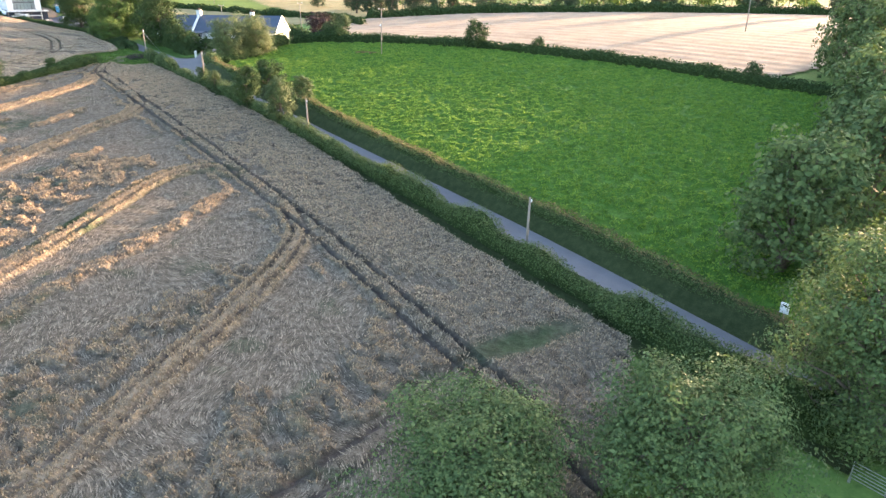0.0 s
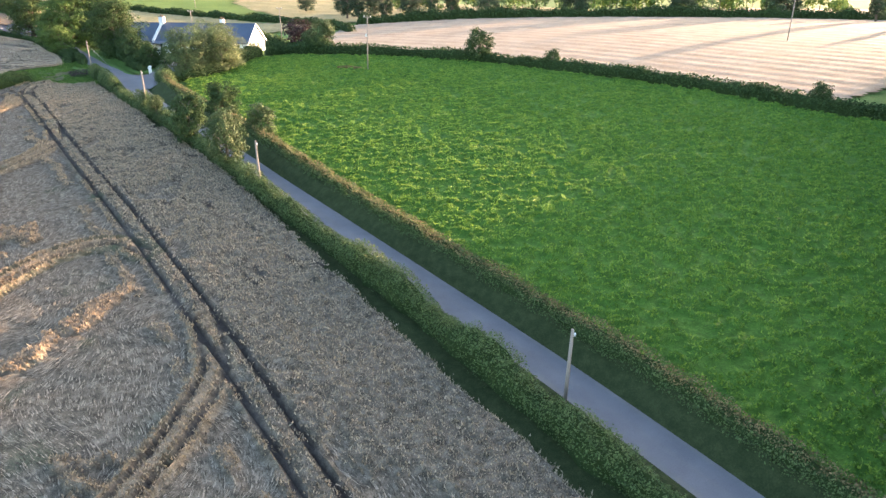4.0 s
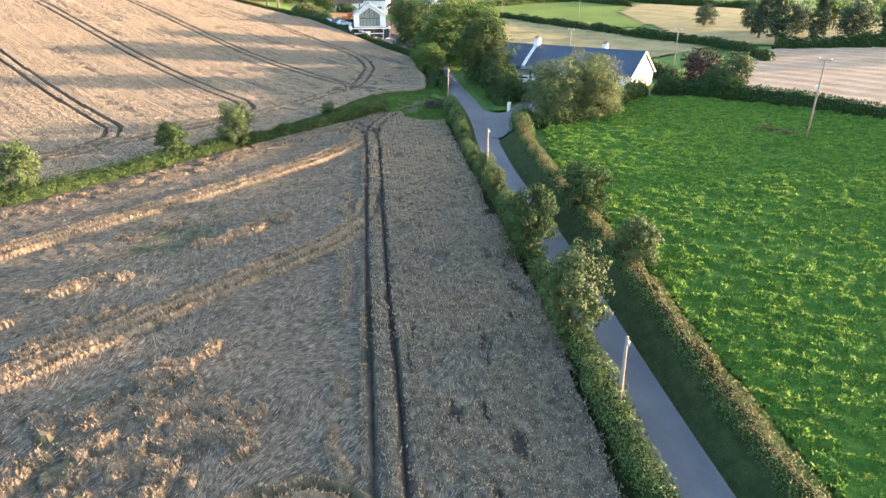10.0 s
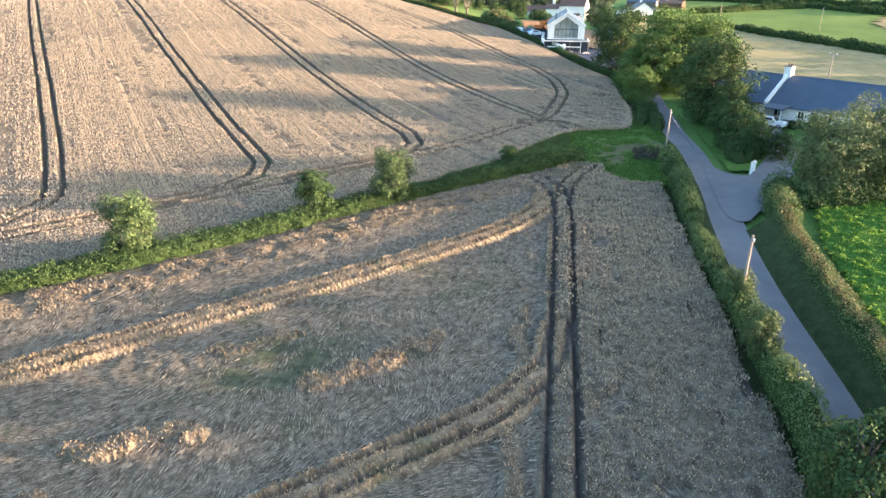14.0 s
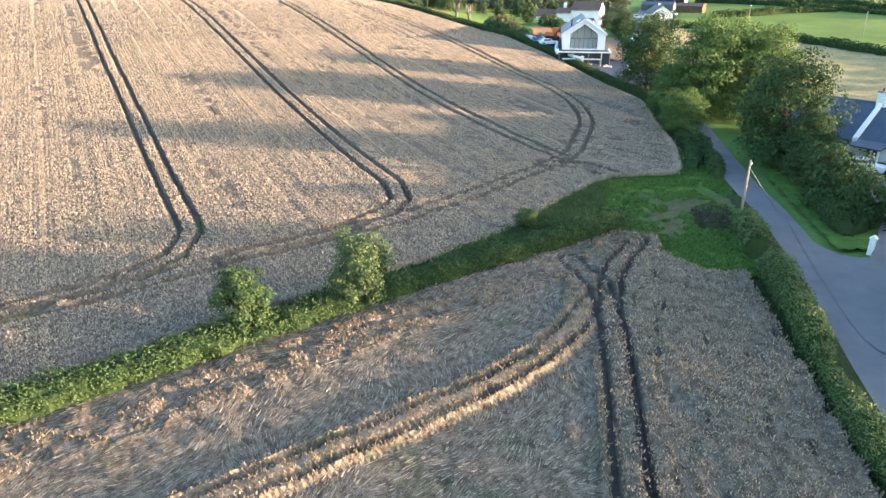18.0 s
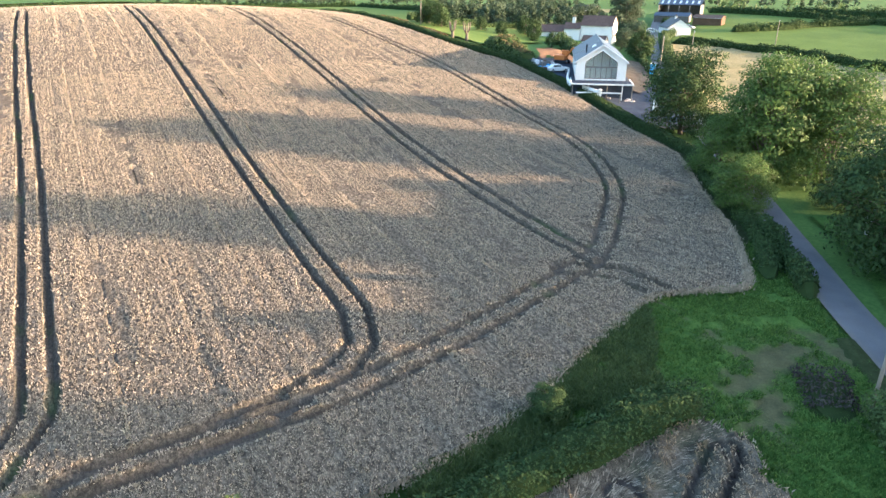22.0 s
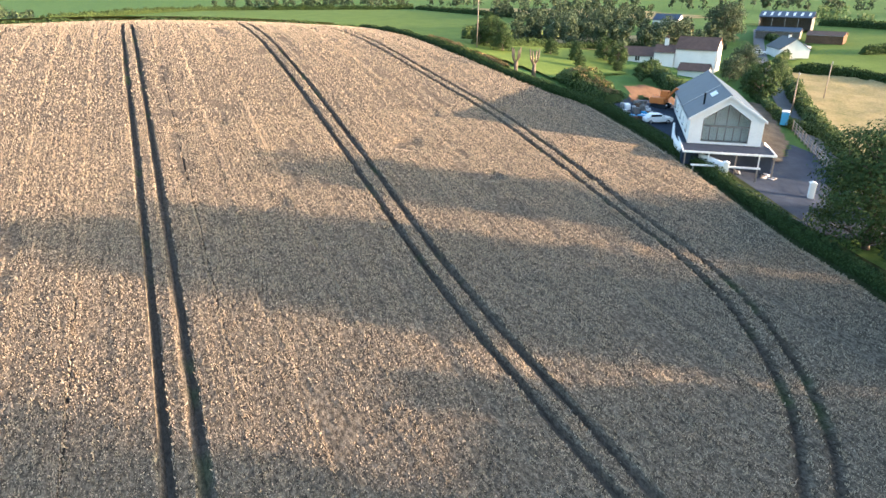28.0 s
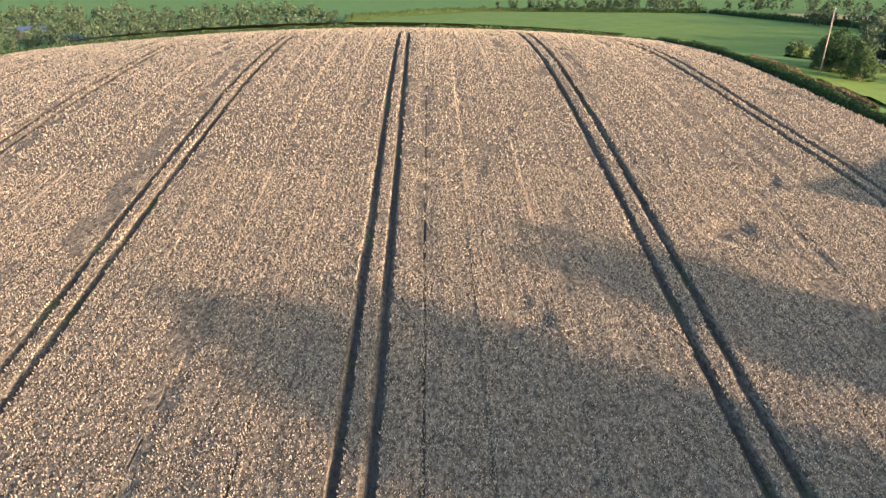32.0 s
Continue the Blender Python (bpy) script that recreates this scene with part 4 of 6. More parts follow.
for sx, sy, sz, tr in ((21, 66, 1.17, 2), (25, 80, 1.23, 3), (31, 95, 1.17, 4), (38, 108, 1.1, 5), (24, 48, 1.05, 0.5), (36, 137.5, 1.35, 1.5), (46, 152, 1.35, 2.5), (53, 168, 1.4, 3.5), (64, 186, 1.35, 4.5), (38, 122, 1.3, 0.2)):
    plant(IVY, sx, sy, sz, tr)

# ---- single ears, fallen stalks and grass blades ----
def upright(rng, x, y, z, size, lean=0.35, slim=0.45, rise=1.0):
    """Small upright leaf shapes, each leaning its own way."""
    n = len(x)
    a = rng.uniform(0, 2 * math.pi, n)
    s = size * rng.uniform(0.8, 1.2, n)
    side = np.stack([np.cos(a), np.sin(a), np.zeros(n)], -1) * (s * slim)[:, None]
    tip = np.stack([rng.normal(size=n) * lean * s, rng.normal(size=n) * lean * s, s * rise], -1)
    foot = np.stack([x, y, z], -1)
    v = np.stack([foot + tip * 0.25 + side * 0.5, foot + tip, foot - side * 0.5], 1).reshape(-1, 3)
    return v, np.arange(3 * n).reshape(-1, 3)


def scatter(rng, xy, n, keep, jx=0.22, jy=0.22, turn=0.0):
    """n points spread over a field's grid, with the grid's values there."""
    pick = rng.choice(np.nonzero(keep)[0], n)
    a, b, c, s = rng.uniform(-jx, jx, n), rng.uniform(-jy, jy, n), math.cos(radians(turn)), math.sin(radians(turn))
    return pick, xy[0][pick] + a * c - b * s, xy[1][pick] + a * s + b * c


rng = np.random.default_rng(300)
x, y, crop, mark, row, clear_of, beside = F2_XY
close = (x > -205) & (y > 52)
v, q = [], []
for n, keep, size in ((420000, close, 0.20), (270000, ~close & (y > -20), 0.30)):
    p, px, py = scatter(rng, F2_XY, n, keep & clear_of & (mark < 0.02) & (crop > 0.25) & (row + grain(x, y, 1.3, 14) * 0.4 > 0.42), 0.25, 0.135, DRILL)
    lane = np.round((py - 0.05 * px) / 0.42)
    drill = (lane + 0.5 * cell(lane, lane * 0, 6)) * 0.42 + 0.05 * px + rng.normal(size=n) * 0.09   # sown in rows along the tramlines
    py = np.where((rng.uniform(size=n) < 0.55) & beside[p], drill, py)
    vv, qq = upright(rng, px, py, lie(px, py) + crop[p] - size / 2, size, 0.32, 0.55, 1.0)
    q.append(qq + sum(len(k) for k in v)), v.append(vv)
edge = np.array(smooth(F2[2:19], 0.05))
edge = edge[rng.integers(0, len(edge), 26000)] + rng.normal(size=(26000, 2)) * 0.24
vv, qq = upright(rng, edge[:, 0], edge[:, 1], lie(edge[:, 0], edge[:, 1]) + rng.uniform(0.1, 0.42, len(edge)), 0.26, 0.35, 0.45, 1.0)
q.append(qq + sum(len(k) for k in v)), v.append(vv)
v, q = np.concatenate(v), np.concatenate(q)
tagged(part("wheat_ears", mesh_of("wheat_ears", v, q, EARS), None), "pale golden ears of ripe wheat", "wheat", kind="stuff")
x, y, crop, mark, stand, weed, slit, head = F1_XY
p, px, py = scatter(rng, F1_XY, 250000, (mark < 0.2) & (stand > 0.5) & (y > 0) & (weed < 0.45) & (slit < 0.5))
hv = px * 0.58 + py * 0.815
off = np.where((head[p] > 0.5) & (rng.uniform(size=len(p)) < 0.35), np.round(hv / 0.44) * 0.44 + rng.normal(size=len(p)) * 0.07 - hv, 0.0)
px, py = px + 0.58 * off, py + 0.815 * off
for pick, material, what, label in ((head[p] > 0.5, EARS_BROWN, "headland_ears", "ears of upright wheat along the headland"), (head[p] <= 0.5, EARS_SUN_GOLD, "standing_ears", "ears of wheat still standing in the lodged field")):
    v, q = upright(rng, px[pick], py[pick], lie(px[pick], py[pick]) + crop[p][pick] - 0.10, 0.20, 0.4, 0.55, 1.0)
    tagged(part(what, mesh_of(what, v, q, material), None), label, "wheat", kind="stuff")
p, px, py = scatter(rng, F1_XY, 210000, (mark < 0.2) & (stand < 0.6) & (y > 0) & (weed < 0.6))
n = len(p)
a = radians(122) + (layers(px, py, 7, 57) - 0.5) * 3.4 + (layers(px, py, 1.7, 66) - 0.5) * 1.6
s = rng.uniform(0.35, 0.85, n)
way = np.stack([np.cos(a), np.sin(a), rng.normal(size=n) * 0.05 + 0.03], -1) * s[:, None]
side = np.stack([-np.sin(a), np.cos(a), rng.normal(size=n) * 0.2], -1) * 0.034
foot = np.stack([px, py, lie(px, py) + crop[p] - 0.02], -1)
v = np.stack([foot - way * 0.5 + side, foot + way * 0.5 + (0, 0, 0.04), foot - way * 0.4 - side], 1).reshape(-1, 3)
tagged(part("fallen_stalks", mesh_of("fallen_stalks", v, np.arange(3 * n).reshape(-1, 3), STALKS), None), "flattened silvery wheat stalks lying in swirls", "wheat", kind="stuff")
x, y, _ = field_grid(MEADOW_POLY, 0.27)
rise = tussocks(x, y)
p, px, py = scatter(rng, (x, y), 290000, rise > 0.07)
v, q = upright(rng, px, py, lie(px, py) + tussocks(px, py) - 0.05, 0.19, 0.6, 0.95)
tagged(part("meadow_tufts", mesh_of("meadow_tufts", v, q, BLADES), None), "bright tufts of meadow grass", "grass", kind="stuff")
x, y, _ = field_grid(GATE_GRASS, 0.5)
bare = worn(x, y)["dirt"]
p, px, py = scatter(rng, (x, y), 52000, (layers(x, y, 2.5, 83) > 0.25) & (bare < 0.2 + 0.5 * layers(x, y, 1.1, 92, 2)))
v, q = upright(rng, px, py, lie(px, py) + (layers(px, py, 0.9, 83, 2) - 0.5) * 0.3 + 0.02, 0.2, 0.7, 0.4)
tagged(part("gateway_tufts", mesh_of("gateway_tufts", v, q, GRASS), None), "rank tufts of grass in the gateway", "grass", kind="stuff")
RANK = [(-110.6, 96), (-112.8, 96.4), (-114.6, 104.4), (-117.0, 109.6), (-119.5, 116), (-120.6, 119.6), (-117.5, 117.4), (-114.5, 114.6), (-112.2, 113.2), (-111.4, 108)]
x, y, _ = field_grid(RANK, 0.4)
p, px, py = scatter(rng, (x, y), 30000, layers(x, y, 2.0, 91) > 0.3)
v, q = upright(rng, px, py, lie(px, py) + (layers(px, py, 0.9, 83, 2) - 0.5) * 0.3 + 0.05, 0.48, 0.45, 0.3)
tagged(part("rank_weeds", mesh_of("rank_weeds", v, q, LEAF), None), "tall dark weeds between the hedge and the standing wheat", "weeds", kind="stuff")

# ---- buildings ----
def turned(bm, degrees):
    bmesh.ops.rotate(bm, verts=bm.verts, matrix=Matrix.Rotation(radians(degrees), 3, "Z"))
    return bm


def window(parent, x, z, wide, high, y, panes=2, turn=0, frame_mat=None, sill=True):
    """A window set in a wall that faces -y at y: frame, panes and sill."""
    spin = Matrix.Rotation(radians(turn), 3, "Z")

    def put(name, bm, mat, under):
        bmesh.ops.rotate(bm, verts=bm.verts, matrix=spin)
        return part(name, bm, mat, under)

    bm = bmesh.new()
    f = 0.09
    for a in ((x - wide / 2, z, x + wide / 2, z + f), (x - wide / 2, z + high - f, x + wide / 2, z + high), (x - wide / 2, z + f, x - wide / 2 + f, z + high - f), (x + wide / 2 - f, z + f, x + wide / 2, z + high - f)):
        box(a[0], y - 0.05, a[1], a[2], y + 0.02, a[3], bm)
    for k in range(1, panes):
        c = x - wide / 2 + wide * k / panes
        box(c - 0.035, y - 0.045, z + f, c + 0.035, y + 0.02, z + high - f, bm)
    w = put("window", bm, frame_mat or PLASTIC_WHITE, parent)
    step = wide / panes
    for k in range(panes):
        put("pane", box(x - wide / 2 + step * k + 0.05, y - 0.02, z + f, x - wide / 2 + step * (k + 1) - 0.05, y - 0.01, z + high - f), DARK_PANE, w)
    if sill:
        put("sill", box(x - wide / 2 - 0.1, y - 0.14, z - 0.08, x + wide / 2 + 0.1, y + 0.01, z - 0.003), STONE, w)
    return w


def gable_house(name, label, at, length, width, eaves, ridge, roof_mat=None, wall_mat=None, category="house", thick=0.14):
    """A house with its ridge along x; at is its base pose."""
    h = thing(name, label, category, at=at)
    L, W = length / 2, width / 2
    part("wall", turned(prism([(-W, -3.0), (W, -3.0), (W, eaves), (0, ridge), (-W, eaves)], -L, L), 90), wall_mat or RENDERED, h)
    run = math.hypot(W, ridge - eaves)
    dz, dy = (ridge - eaves) / run, W / run
    for s in (-1, 1):
        e = (-(W + 0.3 * dy) * s, eaves - 0.3 * dz)
        part("roof", turned(prism([(0, ridge + 0.02), (e[0], e[1] + 0.02), (e[0], e[1] + 0.02 + thick), (0, ridge + 0.02 + thick)], -L - 0.2, L + 0.2), 90), roof_mat or SLATE, h)
        part("gutter", turned(box(e[0] - 0.06, -L, e[1] - 0.06, e[0] + 0.06, L, e[1] + 0.05), 90), METAL, h)
    part("ridge_tile", turned(prism([(-0.16, ridge + 0.07), (0, ridge + 0.03), (0.16, ridge + 0.07), (0, ridge + 0.24)], -L - 0.2, L + 0.2), 90), roof_mat or SLATE, h)
    return h


def chimney(parent, x, y, z0, z1, wide=0.9, deep=0.6, mat=None, pots=2):
    c = part("chimney", box(x - wide / 2, y - deep / 2, z0, x + wide / 2, y + deep / 2, z1, bevel=0.03), mat or RENDERED, parent)
    part("cap", box(x - wide / 2 - 0.07, y - deep / 2 - 0.07, z1 + 0.002, x + wide / 2 + 0.07, y + deep / 2 + 0.07, z1 + 0.12), STONE, c)
    for k in range(pots):
        px = x + (k - (pots - 1) / 2) * 0.4
        part("chimney_pot", tube([(px, y, z1 + 0.12), (px, y, z1 + 0.3), (px, y, z1 + 0.5)], [0.13, 0.12, 0.14], 8), TILE_RED, c)
    return c


def base(x, y, turn, z=None):
    return Matrix.Translation((x, y, soil(x, y) if z is None else z)) @ Matrix.Rotation(radians(turn), 4, "Z")


# the long slate cottage beside the lane
SLATE_AT = base(-106.7, 155.3, 7.7, 10.75)
cottage = gable_house("slate_cottage", "long low white cottage with a blue slate roof", SLATE_AT, 32.5, 9.2, 2.25, 5.9)
chimney(cottage, -6.2, 0, 4.9, 7.3, 1.1, 1.0)
chimney(cottage, 8.2, 0.6, 5.0, 6.9, 0.9, 0.7)
part("parapet", turned(prism([(0, 6.02), (-4.95, 2.1), (-4.95, 2.6), (0, 6.5)], 6.0, 6.45), 90), RENDERED, cottage, "white coping running down the slates")
for wx in (-13.5, -10.5, -4.2, -0.8, 3.0, 6.4, 10.2, 13.6):
    window(cottage, wx, 0.75, 1.3 if wx != -0.8 else 1.0, 1.15, -4.6, 2)
door = part("door", box(0.6, -4.66, 0.02, 1.6, -4.59, 2.0, bevel=0.02), DARK_PANE, cottage, "dark painted front door")
part("door_handle", box(1.42, -4.71, 1.0, 1.5, -4.665, 1.12), METAL, door)
part("gable_trim", turned(prism([(-4.9, 2.05), (-4.9, 2.3), (0, 6.15), (4.9, 2.3), (4.9, 2.05), (0, 5.9)], -16.62, -16.46), 90), PLASTIC_WHITE, cottage)
porch = part("porch_roof", turned(prism([(-4.62, 2.3), (-6.8, 1.95), (-6.8, 2.1), (-4.62, 2.45)], 2.5, 5.8), 90), SLATE, cottage)
for wx in (-5.9, -2.7):
    part("post", box(wx - 0.06, -6.7, -0.3, wx + 0.06, -6.58, 1.97), PLASTIC_WHITE, porch)

# the new house with the glazed gable: x runs back from the gable
GX, GY, GZ = -182.6, 164.9, 16.6
BARN_AT = base(GX, GY, 144.25, GZ)
barn = thing("gabled_house", "newly built white house with a glazed gable and slate roof", "house", at=BARN_AT)
W, E, A, LEN = 4.45, 3.25, 6.14, 25.0


def along_x(bm):
    """Turns an outline drawn in x and z and drawn out along y so that it runs along +x."""
    return turned(bm, -90)


def ring_wall(outer, inner, y0, y1):
    bm = bmesh.new()
    rows = [[bm.verts.new((x, y, z)) for x, z in loop] for y in (y0, y1) for loop in (outer, inner)]
    n = len(outer)
    for k in range(n):
        j = (k + 1) % n
        bm.faces.new((rows[0][k], rows[0][j], rows[1][j], rows[1][k]))
        bm.faces.new((rows[2][k], rows[3][k], rows[3][j], rows[2][j]))
        bm.faces.new((rows[0][k], rows[2][k], rows[2][j], rows[0][j]))
        bm.faces.new((rows[1][k], rows[1][j], rows[3][j], rows[3][k]))
    bmesh.ops.recalc_face_normals(bm, faces=bm.faces)
    return bm


OW, OE, OA = 2.85, 3.2, 5.15
front = part("front_wall", along_x(ring_wall([(-W, -0.02), (W, -0.02), (W, E), (0, A), (-W, E)], [(-OW, 0.25), (OW, 0.25), (OW, OE), (0, OA), (-OW, OE)], 0.0, 0.4)), RENDERED, barn)
part("side_wall", box(0.4, W - 0.35, -0.02, LEN, W, E), RENDERED, barn)
part("side_wall", box(0.4, -W, -0.02, LEN, -W + 0.35, E), RENDERED, barn)
part("back_wall", along_x(prism([(-W + 0.36, -0.02), (W - 0.36, -0.02), (W - 0.36, E), (0, A - 0.2), (-W + 0.36, E)], LEN - 0.4, LEN)), RENDERED, barn)
part("inner_floor", box(0.4, -W + 0.36, -0.02, LEN - 0.4, W - 0.36, 0.1), STONE, barn)
part("upper_floor", box(2.2, -W + 0.36, 2.35, LEN - 0.4, W - 0.36, 2.6), RENDERED, barn)
# white backing added close behind the panes to make the glazing look lighter
part("glazing_backing", along_x(prism([(-W + 0.4, 0.11), (W - 0.4, 0.11), (W - 0.4, E - 0.1), (0, A - 0.3), (-W + 0.4, E - 0.1)], 1.9, 2.05)), RENDERED, barn)
slope = math.hypot(W, A - E)
for s in (-1, 1):
    e = ((W + 0.28) * s, E - 0.28 * (A - E) / W)
    roof = part("roof", along_x(prism([(0, A + 0.01), (e[0], e[1] + 0.01), (e[0], e[1] + 0.17), (0, A + 0.17)], -0.25, LEN + 0.25)), SLATE, barn)
    part("gutter", along_x(box(e[0] - 0.07, -0.2, e[1] - 0.12, e[0] + 0.07, LEN + 0.2, e[1] - 0.01)), METAL, barn)
    part("verge_trim", along_x(prism([(0, A + 0.18), (e[0], e[1] + 0.18), (e[0], e[1] - 0.1), (0, A - 0.1)], -0.33, -0.26)), PLASTIC_WHITE, barn)
rise = (A - E) / W
part("ridge_tile", along_x(prism([(-0.2, A + 0.1), (0, A + 0.16), (0.2, A + 0.1), (0, A + 0.28)], -0.25, LEN + 0.25)), SLATE, barn)
seam = [(-0.15, A + 0.18 - 0.15 * rise), (-W - 0.2, E + 0.18 - 0.2 * rise), (-W - 0.2, E + 0.26 - 0.2 * rise), (-0.15, A + 0.26 - 0.15 * rise)]
part("roof_joint", along_x(prism(seam, 8.8, 9.15)), METAL, barn, "pale metal joint across the slates")
part("roof_light", along_x(prism([(-0.9, A + 0.185 - 0.9 * rise), (-1.6, A + 0.185 - 1.6 * rise), (-1.6, A + 0.25 - 1.6 * rise), (-0.9, A + 0.25 - 0.9 * rise)], 4.6, 7.2)), PLASTIC_WHITE, barn, "long pale roof window")
part("flue", tube([(3.1, 2.7, E + 0.9), (3.1, 2.7, E + 2.6), (3.1, 2.7, E + 2.75)], [0.13, 0.13, 0.17], 9), DARK_PANE, barn, "black stove flue")
glaze = part("glazing", along_x(ring_wall([(-OW, 0.252), (OW, 0.252), (OW, OE), (0, OA), (-OW, OE)], [(-OW + 0.12, 0.37), (OW - 0.12, 0.37), (OW - 0.12, OE - 0.07), (0, OA - 0.13), (-OW + 0.12, OE - 0.07)], 0.14, 0.24)), STONE, barn, "dark grey glazing frame")
part("transom", box(0.14, -OW + 0.12, 2.2, 0.24, OW - 0.12, 2.42), STONE, glaze)
for k in range(1, 6):
    mx = -OW + 2 * OW * k / 6
    part("mullion", box(0.15, mx - 0.055, 0.37, 0.23, mx + 0.055, 2.2), STONE, glaze)
for k in range(1, 4):
    mx = -OW + 2 * OW * k / 4
    part("mullion", box(0.15, mx - 0.055, 2.42, 0.23, mx + 0.055, OE - 0.1 + (OA - OE) * (1 - abs(mx) / OW)), STONE, glaze)
PANE = glass("clear_pane", (0.9, 0.95, 0.95))
for k in range(6):
    a, b = -OW + 2 * OW * k / 6 + 0.06, -OW + 2 * OW * (k + 1) / 6 - 0.06
    part("pane", box(0.185, a, 0.38, 0.2, b, 2.19), PANE, glaze).visible_shadow = False
for k in range(4):
    a, b = -OW + 2 * OW * k / 4 + 0.06, -OW + 2 * OW * (k + 1) / 4 - 0.06
    ha, hb = (OE - 0.12 + (OA - OE) * (1 - abs(m) / OW) for m in (a, b))
    part("pane", along_x(prism([(-a, 2.43), (-b, 2.43), (-b, hb), (-a, ha)], 0.185, 0.2)), PANE, glaze).visible_shadow = False
for k, wx in enumerate((3.5, 8.0, 12.5, 18.0, 22.0)):
    w = window(barn, wx, 0.9, 1.2, 1.2, -W, 2)
    w = window(barn, -wx, 0.9, 1.2, 1.2, -W, 2, 180)

# terrace in front of the gable, with its pale edge, posts and the yard below
terrace = thing("terrace", "raised stone terrace with a pale concrete edge", "terrace", at=BARN_AT)
# solid block coloured dark in place of the shaded void under the deck
part("underdeck_shade_block", box(-3.2, -5.4, -3.4, 10.0, 5.2, -0.16), GRAVEL, terrace)
part("paving", box(-4.55, -5.35, -0.155, -0.05, 5.15, -0.03), GRAVEL, terrace)
for x0, y0, x1, y1 in ((-4.74, -5.54, -4.56, 5.34), (-4.54, -5.54, 2.5, -5.36), (-4.54, 5.16, 3.5, 5.34)):
    part("edge", box(x0, y0, -0.2, x1, y1, 0.04, bevel=0.02), RENDERED, terrace, "pale concrete edge beam")
for k, py in enumerate((-5.3, -3.6, -1.0, 2.2, 5.0)):
    part("prop", box(-4.72, py - 0.07, -3.2, -4.58, py + 0.07, -0.21), RENDERED if k % 2 else POLE, terrace)
part("beam", box(-6.6, -3.5, -1.35, -6.4, 4.4, -1.15), PLASTIC_WHITE, terrace, "long pale board")
for py in (-3.2, 0.5, 4.1):
    part("trestle", box(-6.58, py - 0.08, -3.3, -6.42, py + 0.08, -1.352), POLE, terrace)
YARD = [(-158, 162.6), (-162, 159.4), (-170, 159.2), (-176, 160.0), (-186, 161.8), (-199, 163.6), (-208, 165.6), (-212, 172), (-206, 178), (-196, 173.5), (-192, 171), (-184, 173), (-182, 175.5), (-187, 182), (-183, 182), (-168.5, 171.8), (-163, 167.4)]
sheet("yard", YARD, 0.8, GRAVEL, "gravelled yard round the new house, coloured dark for shade", 0.06, 0, lambda x, y: (layers(x, y, 1.5, 95) - 0.5) * 0.1, "yard")
sheet("earth_bank", [(-187, 181.5), (-180, 172.5), (-184, 171.5), (-204, 186), (-212, 190), (-206, 197)], 0.6, DIRT, "bare brown builders' earth", 0.1, 0, lambda x, y: (layers(x, y, 3, 96) - 0.3) * 0.7, "earth")
sheet("earth_cut", [(-208.5, 170.0), (-213, 171.5), (-214.5, 176), (-211, 180), (-206, 178), (-211, 173)], 0.6, EARTH, "cut bank of red-brown soil", 0.1, 0, lambda x, y: np.clip((-x - 209) / 4, 0, 1) * 1.4 + (layers(x, y, 2, 97) - 0.5) * 0.5, "earth")
for px, py in ((-177.6, 160.9), (-169.8, 166.4)):
    g = thing("gate_pillar", "white rendered gate pillar with a capped top", "pillar", "gate pillars", at=base(px, py, 54))
    part("shaft", box(-0.3, -0.3, -0.6, 0.3, 0.3, 1.75, bevel=0.03), RENDERED, g)
    part("cap", prism([(-0.38, 1.753), (0.38, 1.753), (0.38, 1.85), (0, 2.0), (-0.38, 1.85)], -0.38, 0.38), RENDERED, g)
wall_curve = smooth([(-177.9, 161.2), (-181.5, 160.6), (-185.4, 160.4), (-188.6, 162.0), (-193.4, 165.9)], 0.6)
ribbon("garden_wall", wall_curve, [(-0.16, -0.4), (-0.15, 1.6), (0.15, 1.6), (0.16, -0.4)], RENDERED, "low curving white rendered wall", "wall")

# the white farmhouse with its wings
WH = base(-241, 211.5, 37, 17.3)
farmhouse = gable_house("white_farmhouse", "tall white house with a brown tiled roof", WH, 8.8, 6.6, 4.7, 7.0, TILE_RED)
window(farmhouse, -3.32, 0.9, 1.0, 1.2, -4.4, 2, -90), window(farmhouse, 0, 3.0, 1.0, 1.2, -4.4, 2, -90)
wing = gable_house("cottage_wing", "low white wing with a dark hipped roof", base(-251.5, 201.5, 44, 18.0), 13, 5.5, 2.1, 3.7, TILE_RED)
for wx in (-5.2, -2.0, 1.4, 4.8):
    window(wing, wx, 0.9, 1.2, 1.1, -2.75, 2)
dorm = gable_house("cottage_dormer", "white rendered middle block with bright windows", base(-245.8, 206.2, 44, 17.8), 4.4, 5.8, 3.3, 4.6, TILE_RED)
window(dorm, -1.0, 2.2, 1.0, 1.1, -2.75, 2), window(dorm, 1.0, 2.2, 1.0, 1.1, -2.75, 2), chimney(dorm, 0, 0, 4.5, 6.2)
gable_house("lean_to_shed", "low shed with a brown roof beside the farmhouse", base(-232, 203.0, 37, 17.2), 6, 4, 1.5, 2.6, TILE_RED, category="shed")
beige = gable_house("old_outbuilding", "beige rendered outbuilding with a grey roof", base(-290, 246, 35), 9, 6, 3.2, 5.2, TILE_RED, DRY, category="outbuilding")
window(beige, -2.0, 1.0, 1.0, 1.2, -3.0), window(beige, 2.0, 1.0, 1.0, 1.2, -3.0)

